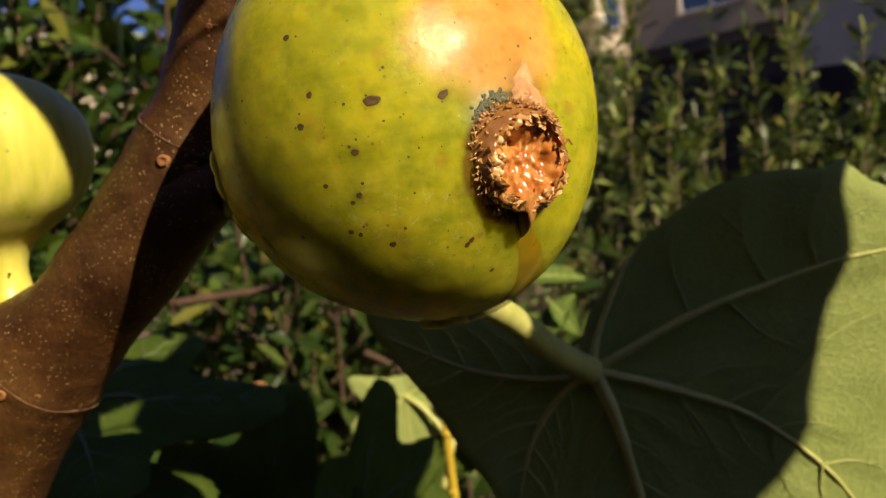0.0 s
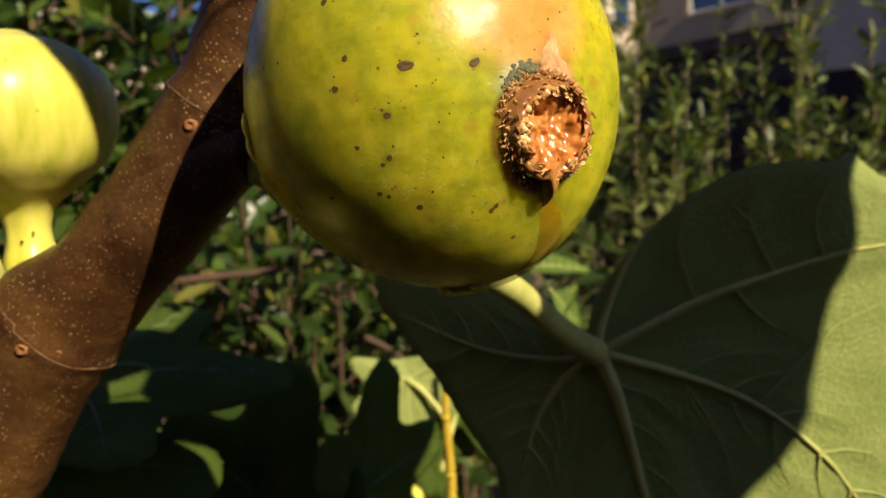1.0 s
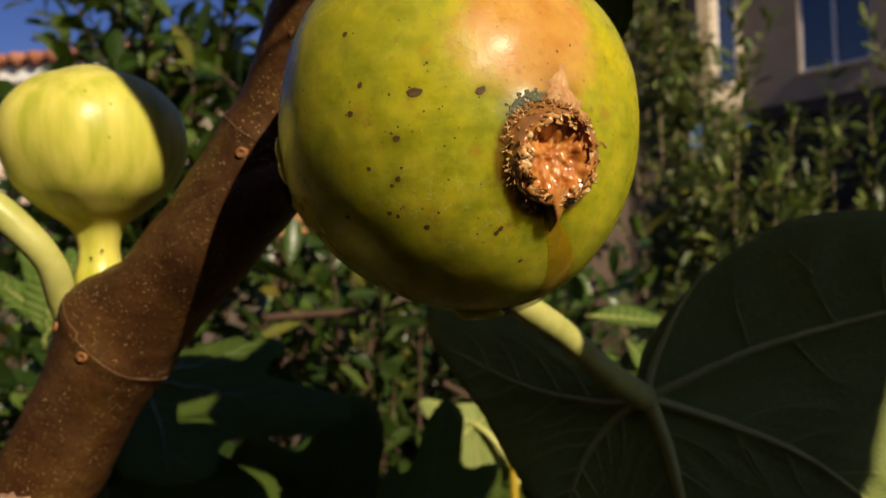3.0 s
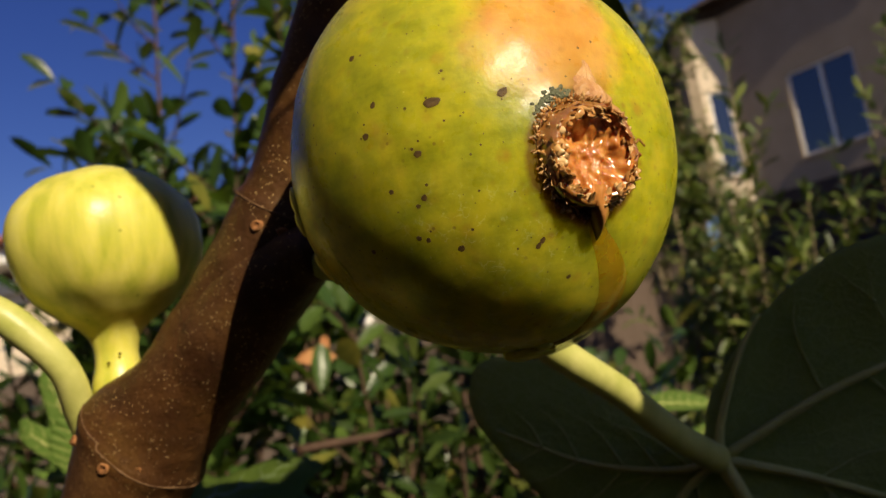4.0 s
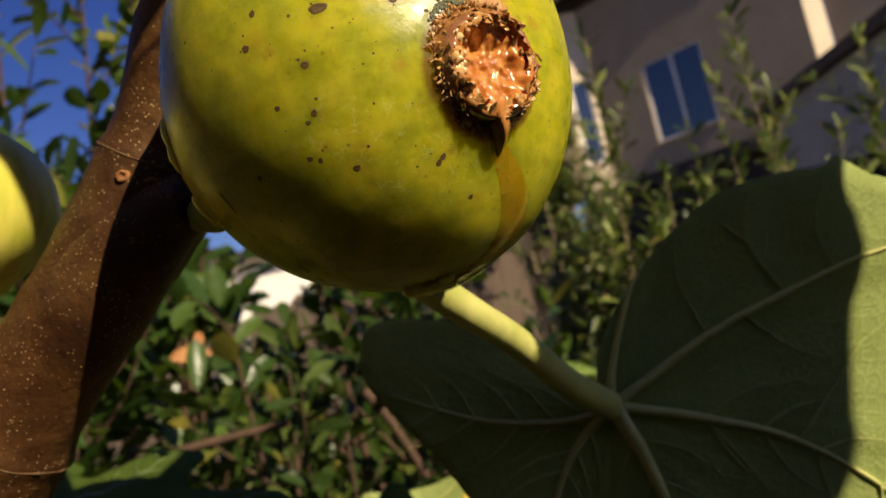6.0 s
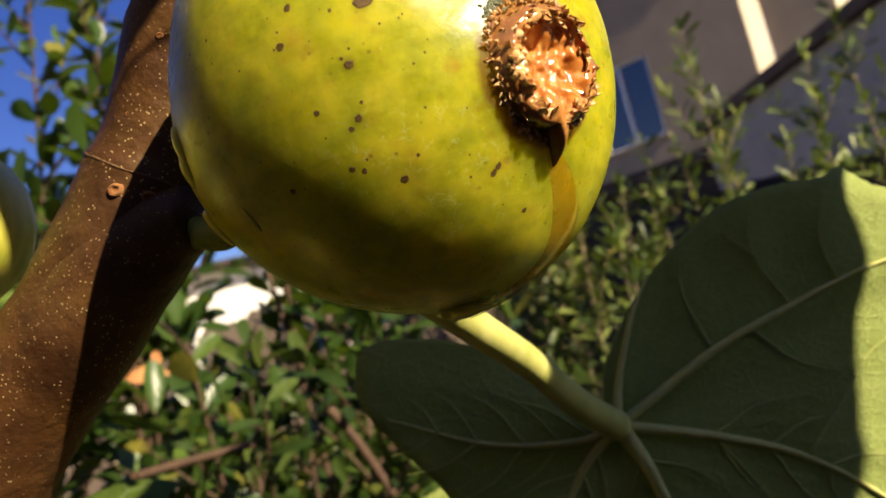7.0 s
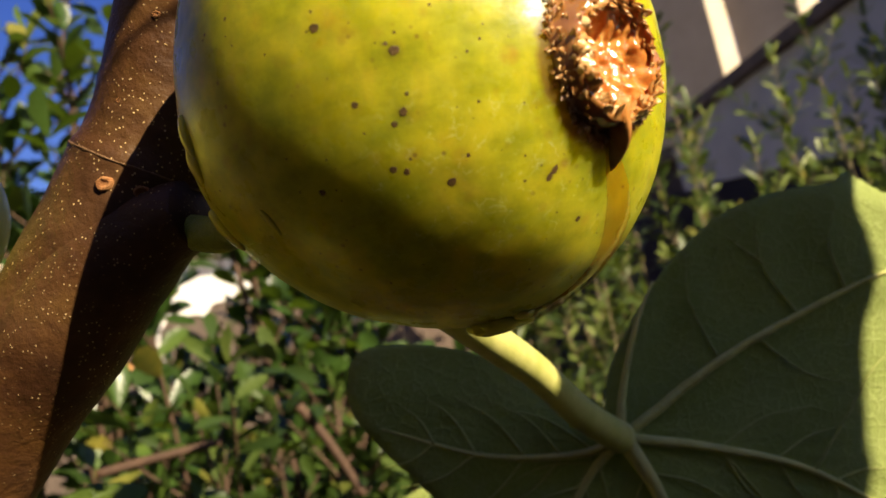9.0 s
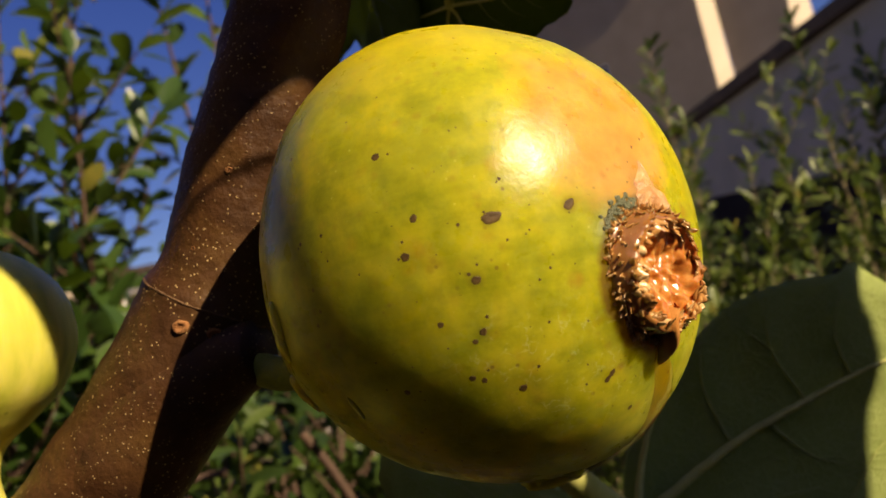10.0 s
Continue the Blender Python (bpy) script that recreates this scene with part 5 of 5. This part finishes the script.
# toothed oval leaves of another shoot below the ripe fig
for at, tip, face, size in (((0.0323, 0.509, 1.3575), (1.0, 0.0, -0.05), (0.05, -0.55, 0.85), (0.045, 0.021)), ((0.0440, 0.503, 1.3190), (0.55, 0.0, 0.62), (-0.4, -0.85, 0.3), (0.034, 0.017)),
                            ((0.0520, 0.500, 1.3410), (0.7, 0.1, -0.9), (0.3, -0.9, 0.3), (0.028, 0.014)), ((0.0300, 0.515, 1.3300), (0.6, 0.1, -0.2), (0.1, -0.8, 0.5), (0.030, 0.014))):
    toothed_leaf(at, tip, face, size[0], size[1], 9, 0.0, "green oval leaf with a toothed rim by the fence", LEAF_YOUNG)
# young pleated leaves beside the lower branch
toothed_leaf((-0.1852, 0.300, 1.3745), (0.16, 0.02, 1.0), (0.10, -1, 0.12), 0.031, 0.019, 9, 0.0009, "young pleated yellow-green fig leaf unfolding", LEAF_YOUNG, "fig_leaf", 0.35, 0.0)
toothed_leaf((-0.1848, 0.299, 1.3750), (0.62, 0.05, 0.85), (-0.35, -1, 0.25), 0.024, 0.013, 8, 0.0008, "smaller pleated yellow-green fig leaf beside it", LEAF_YOUNG, "fig_leaf", 0.35, 0.0)


# ---- bushes ----
def leaf_points(p, way, face, length, width, fold, curl):
    """Vertices and faces of one folded, curled, lance-shaped leaf."""
    y = way.normalized()
    x = y.cross(face)
    if x.length < 1e-4:
        x = y.orthogonal()
    x.normalize()
    z = x.cross(y)
    verts = []
    for t, w in ((0.0, 0.06), (0.26, 0.66), (0.58, 1.0), (0.86, 0.74), (1.0, 0.0)):
        c = p + y * (length * t) - z * (curl * length * t * t)
        if w == 0.0:
            verts.append(c)
        else:
            h = width * 0.5 * w
            verts += [c - x * h + z * (fold * h), c, c + x * h + z * (fold * h)]
    faces = []
    for j in range(3):
        a = 3 * j
        faces += [(a, a + 1, a + 4, a + 3), (a + 1, a + 2, a + 5, a + 4)]
    faces += [(9, 10, 12), (10, 11, 12)]
    return verts, faces


def bush(name, at, label, tips, twigs, leaf, mats, seed, low=0.8, stem_r=0.006, droop=0.0, lean=0.4, high=1.0, reach=1.0):
    """A shrub: stems from the ground to the tips, side twigs, and leaves along both.
    leaf: (length, width, gap along the twig, upward pull). The leaves are one part."""
    rng = random.Random(seed)
    b = thing(name, at, label, "bush")
    base = Vector(at)
    lv, lf = [], []

    def put_leaf(p, way, size):
        ln = leaf[0] * size * rng.uniform(0.65, 1.15)
        face = Vector((rng.gauss(0, 0.5), rng.gauss(-0.25, 0.5), 1.0))
        v, f = leaf_points(p, way, face, ln, leaf[1] * size * rng.uniform(0.8, 1.15), rng.uniform(0.1, 0.55), rng.uniform(-0.05, 0.3))
        k = len(lv)
        lv.extend(v)
        lf.extend([tuple(i + k for i in q) for q in f])

    def clothe(line, gap, start, size):
        run, side = 0.0, rng.uniform(0, 6)
        for i in range(1, len(line)):
            a, c = Vector(line[i - 1]), Vector(line[i])
            run += (c - a).length
            if i / len(line) < start or run < gap:
                continue
            run, side = 0.0, side + 2.4 + rng.uniform(-0.5, 0.5)
            way = (c - a).normalized()
            e = way.orthogonal().normalized()
            g = way.cross(e)
            for s in (0, math.pi) if leaf[3] > 0.5 else (0,):
                o = e * math.cos(side + s) + g * math.sin(side + s)
                put_leaf(c, o + way * rng.uniform(0.3, 1.0) + Vector((0, 0, leaf[3] * 0.3 - droop)), size)
        put_leaf(Vector(line[-1]), (Vector(line[-1]) - Vector(line[-2])).normalized(), size)

    for k, tip in enumerate(tips):
        tip = Vector(tip) - base
        foot = Vector((rng.uniform(-0.10, 0.10), rng.uniform(-0.06, 0.06), 0))
        bend = Vector((rng.uniform(-0.05, 0.05), rng.uniform(-0.04, 0.04), 0))
        line = smooth_line([foot, foot.lerp(tip, 0.35) + bend * 0.8, foot.lerp(tip, 0.62) + bend, foot.lerp(tip, 0.85) + bend * 0.35, tip], 26)
        n = len(line)
        part("stem", mesh_of("stem", *tube_data(line[::4] + [line[-1]], np.linspace(stem_r, stem_r * 0.18, len(line[::4]) + 1), 7), mats[1]), b)
        clothe(line, leaf[2], 0.72, 1.0)
        for _ in range(twigs):
            i = rng.randrange(int(n * low), int((n - 3) * high))
            p, way = Vector(line[i]), Vector(line[i + 1]) - Vector(line[i])
            ang = rng.uniform(0, 2 * math.pi)
            o = Vector((math.cos(ang), math.sin(ang), rng.uniform(0.0, 0.7))).normalized()
            way = (way.normalized() * lean + o).normalized()
            ln = reach * rng.uniform(0.06, 0.20) * (1.25 - 0.6 * i / n)
            mid = p + way * ln * 0.5 + Vector((0, 0, 0.012))
            end = p + way * ln + Vector((0, 0, rng.uniform(0.0, 0.05) - droop * 0.08))
            tl = smooth_line([p, mid, end], 14)
            part("twig", mesh_of("twig", *tube_data(tl[::3], np.linspace(stem_r * 0.32, stem_r * 0.10, len(tl[::3])), 5), mats[1]), b)
            clothe(tl, leaf[2], 0.12, 0.95)
    tagged(part("leaves", mesh_of("leaves", lv, lf, mats[0]), b), kind="stuff")
    return b


GLOSSY = (0.047, 0.0195, 0.012, 0.3)
rng = random.Random(21)
# tall glossy bush behind the young fig
tips = [(-0.405, 0.85, 1.93), (-0.46, 0.86, 1.74), (-0.44, 0.90, 1.66), (-0.64, 0.86, 1.50), (-0.43, 0.80, 1.60), (-0.33, 0.90, 1.90), (-0.27, 0.95, 1.98)]
bush("glossy_bush", (-0.40, 0.87, 0), "tall bush with glossy dark green leaves and red-brown stems", tips, 14, GLOSSY, (BUSH_LEAF, BUSH_BARK), 31, 0.60)
tips = [(-0.33, 0.72, 1.48), (-0.24, 0.80, 1.75), (-0.19, 0.98, 2.0), (-0.12, 0.95, 1.9), (-0.28, 0.78, 1.42), (-0.20, 0.75, 1.46)]
bush("glossy_bush", (-0.22, 0.85, 0), "bush with glossy green leaves behind the fig branch", tips, 8, GLOSSY, (BUSH_LEAF, BUSH_BARK), 32, 0.60)
tips = [(-0.47, 0.95, 1.60), (-0.44, 1.0, 1.64), (-0.38, 1.0, 1.66), (-0.32, 0.98, 1.66), (-0.27, 1.0, 1.64), (-0.47, 0.78, 1.52), (-0.36, 0.75, 1.50), (-0.57, 0.9, 1.46)]
bush("glossy_bush", (-0.42, 0.98, 0), "dense glossy bush behind the young fig", tips, 15, GLOSSY, (BUSH_LEAF, BUSH_BARK), 35, 0.66)
tips = [(-0.30, 1.05, 1.40), (-0.22, 1.10, 1.42), (-0.14, 1.08, 1.40), (-0.06, 1.12, 1.38), (0.02, 1.10, 1.34), (-0.38, 1.05, 1.42), (-0.18, 1.0, 1.30), (-0.02, 1.0, 1.26), (-0.11, 0.96, 1.51), (-0.05, 0.97, 1.50), (0.0, 0.98, 1.45)]
bush("glossy_bush", (-0.16, 1.08, 0), "leafy green bush in front of the fence", tips, 20, GLOSSY, (BUSH_LEAF, BUSH_BARK), 36, 0.60)
tips = [(-0.16, 0.68, 1.38), (-0.11, 0.72, 1.34), (-0.06, 0.75, 1.36), (-0.01, 0.78, 1.30), (-0.22, 0.70, 1.33), (0.03, 0.85, 1.28)]
bush("glossy_bush", (-0.09, 0.74, 0), "low bush with narrow sunlit green leaves below the fig", tips, 14, (0.036, 0.013, 0.011, 0.3), (SUNNY_LEAF, BUSH_BARK), 33, 0.62)
tips = [(-0.40, 0.62, 1.30), (-0.33, 0.60, 1.26), (-0.26, 0.62, 1.22), (-0.48, 0.66, 1.34)]
bush("glossy_bush", (-0.36, 0.63, 0), "shaded bush with dark green leaves low behind the branch", tips, 14, GLOSSY, (BUSH_LEAF, BUSH_BARK), 34, 0.62)

SMALL = (0.044, 0.0128, 0.0165, 0.8)
for seed, at, tips, label in (
        (41, (0.42, 1.62, 0), [(0.37, 1.6, 1.92), (0.32, 1.58, 1.62), (0.46, 1.6, 1.62), (0.28, 1.66, 1.55), (0.40, 1.5, 1.50), (0.52, 1.62, 1.56), (0.35, 1.7, 1.74)], "hedge shrub with small narrow olive-green leaves"),
        (42, (0.68, 1.65, 0), [(0.665, 1.6, 1.90), (0.60, 1.62, 1.66), (0.72, 1.65, 1.74), (0.80, 1.58, 1.62), (0.63, 1.52, 1.52), (0.76, 1.5, 1.50), (0.56, 1.7, 1.70)], "hedge shrub with upright shoots of small green leaves"),
        (43, (0.98, 1.62, 0), [(0.90, 1.6, 1.80), (0.98, 1.6, 1.90), (1.06, 1.62, 1.72), (0.86, 1.55, 1.58), (1.12, 1.6, 1.84), (1.00, 1.5, 1.55)], "hedge shrub with small leaves on pale twigs"),
        (44, (1.28, 1.66, 0), [(1.20, 1.6, 1.80), (1.30, 1.65, 1.75), (1.38, 1.62, 1.85), (1.24, 1.55, 1.58)], "hedge shrub with small leaves at the end of the row"),
        (45, (0.26, 1.72, 0), [(0.23, 1.70, 1.50), (0.26, 1.66, 1.56), (0.30, 1.7, 1.52), (0.22, 1.72, 1.36), (0.33, 1.74, 1.44)], "low hedge shrub with small leaves beside the fence's end"),
        (46, (0.45, 1.42, 0), [(0.30, 1.42, 1.36), (0.38, 1.40, 1.42), (0.46, 1.44, 1.38), (0.54, 1.42, 1.44), (0.24, 1.5, 1.28), (0.60, 1.45, 1.36)], "dense low hedge shrub with small olive leaves"),
        (47, (0.85, 1.42, 0), [(0.70, 1.42, 1.40), (0.78, 1.40, 1.44), (0.86, 1.44, 1.42), (0.94, 1.42, 1.46), (1.02, 1.45, 1.40), (1.10, 1.42, 1.44)], "dense low hedge shrub beside the wall")):
    bush("hedge_shrub", at, label, tips, 8, SMALL, (HEDGE_LEAF, HEDGE_BARK), seed, 0.50, 0.0044, 0.0, 0.9, 0.88)
tips = [(0.16, 2.78, 2.30), (0.23, 2.75, 2.2), (0.09, 2.8, 2.15), (0.14, 2.72, 2.0), (0.03, 2.8, 1.95), (0.20, 2.70, 1.9)]
bush("hedge_shrub", (0.13, 2.80, 0), "drooping hedge shrub with small leaves above the fence", tips, 26, (0.030, 0.010, 0.012, 0.8), (HEDGE_LEAF, HEDGE_BARK), 52, 0.62, 0.006, 0.5, 0.3, 1.0, 0.62)
tips = [(0.29, 2.1, 2.15), (0.24, 2.05, 2.25), (0.31, 2.15, 2.30), (0.27, 2.0, 1.95), (0.21, 2.1, 2.05), (0.33, 2.1, 1.9), (0.37, 2.1, 2.2), (0.41, 2.12, 2.0), (0.36, 2.05, 1.8)]
bush("hedge_shrub", (0.27, 2.12, 0), "tall drooping hedge shrub with dense small leaves", tips, 30, (0.030, 0.010, 0.012, 0.8), (HEDGE_LEAF, HEDGE_BARK), 51, 0.6, 0.007, 0.6, 0.3, 1.0, 0.62)


# ---- pruned and bare twigs, a dead leaf ----
def bare_twig(pts, r, label, cut=False):
    base = Vector(pts[0])
    t = thing("pruned_twig", base, label, "twig")
    part("wood", tube("wood", [Vector(p) - base for p in pts], [r, r * 0.9, r * 0.8], BUSH_BARK, 10, 8), t)
    if cut:
        way = (Vector(pts[0]) - Vector(pts[1])).normalized()
        part("cut_end", dome("cut_end", r * 0.98, r * 0.2, DRY_LEAF), t, "fresh orange cut end", way.to_track_quat("Z", "Y").to_matrix().to_4x4())


bare_twig([(-0.2139, 0.612, 1.3550), (-0.1775, 0.62, 1.3560), (-0.1350, 0.63, 1.3560)], 0.0034, "brown pruned bush twig with an orange cut end", True)
bare_twig([(-0.0890, 0.70, 1.2873), (-0.0679, 0.70, 1.2740), (-0.0473, 0.70, 1.2560)], 0.0030, "pale brown bare twig below the fig")
bare_twig([(-0.0860, 0.70, 1.3650), (-0.0690, 0.70, 1.3330), (-0.0500, 0.70, 1.2850)], 0.0042, "pale brown bare twig among the leaves")


bare_twig([(-0.405, 0.87, 1.50), (-0.373, 0.85, 1.574), (-0.3821, 0.85, 1.611), (-0.4625, 0.85, 1.6367), (-0.5581, 0.85, 1.6571)], 0.0022, "thin red-brown twig reaching out of the bush")


def dead_leaf(at, way, face, size):
    v, f = leaf_points(Vector((0, 0, 0)), Vector(way), Vector(face), size, size * 0.5, 0.5, 0.4)
    low = [p - Vector(face).normalized() * 0.0004 for p in v]
    n = len(v)
    t = thing("dead_leaf", at, "curled orange-brown dead leaf caught in the bush", "leaf", "dead leaves in the bush")
    part("blade", mesh_of("blade", v + low, f + [tuple(reversed([i + n for i in q])) for q in f], DRY_LEAF), t)


dead_leaf((-0.240, 0.70, 1.4255), (1.0, 0.0, 0.05), (0.0, -1, 0.3), 0.033)
dead_leaf((-0.213, 0.70, 1.4250), (0.1, 0.0, 1.0), (0.3, -1, 0.0), 0.018)
dead_leaf((-0.190, 0.60, 1.2950), (0.6, 0.0, -0.8), (0.2, -1, 0.3), 0.026)
dead_leaf((-0.172, 0.61, 1.2800), (0.8, 0.1, 0.4), (-0.2, -1, 0.5), 0.020)
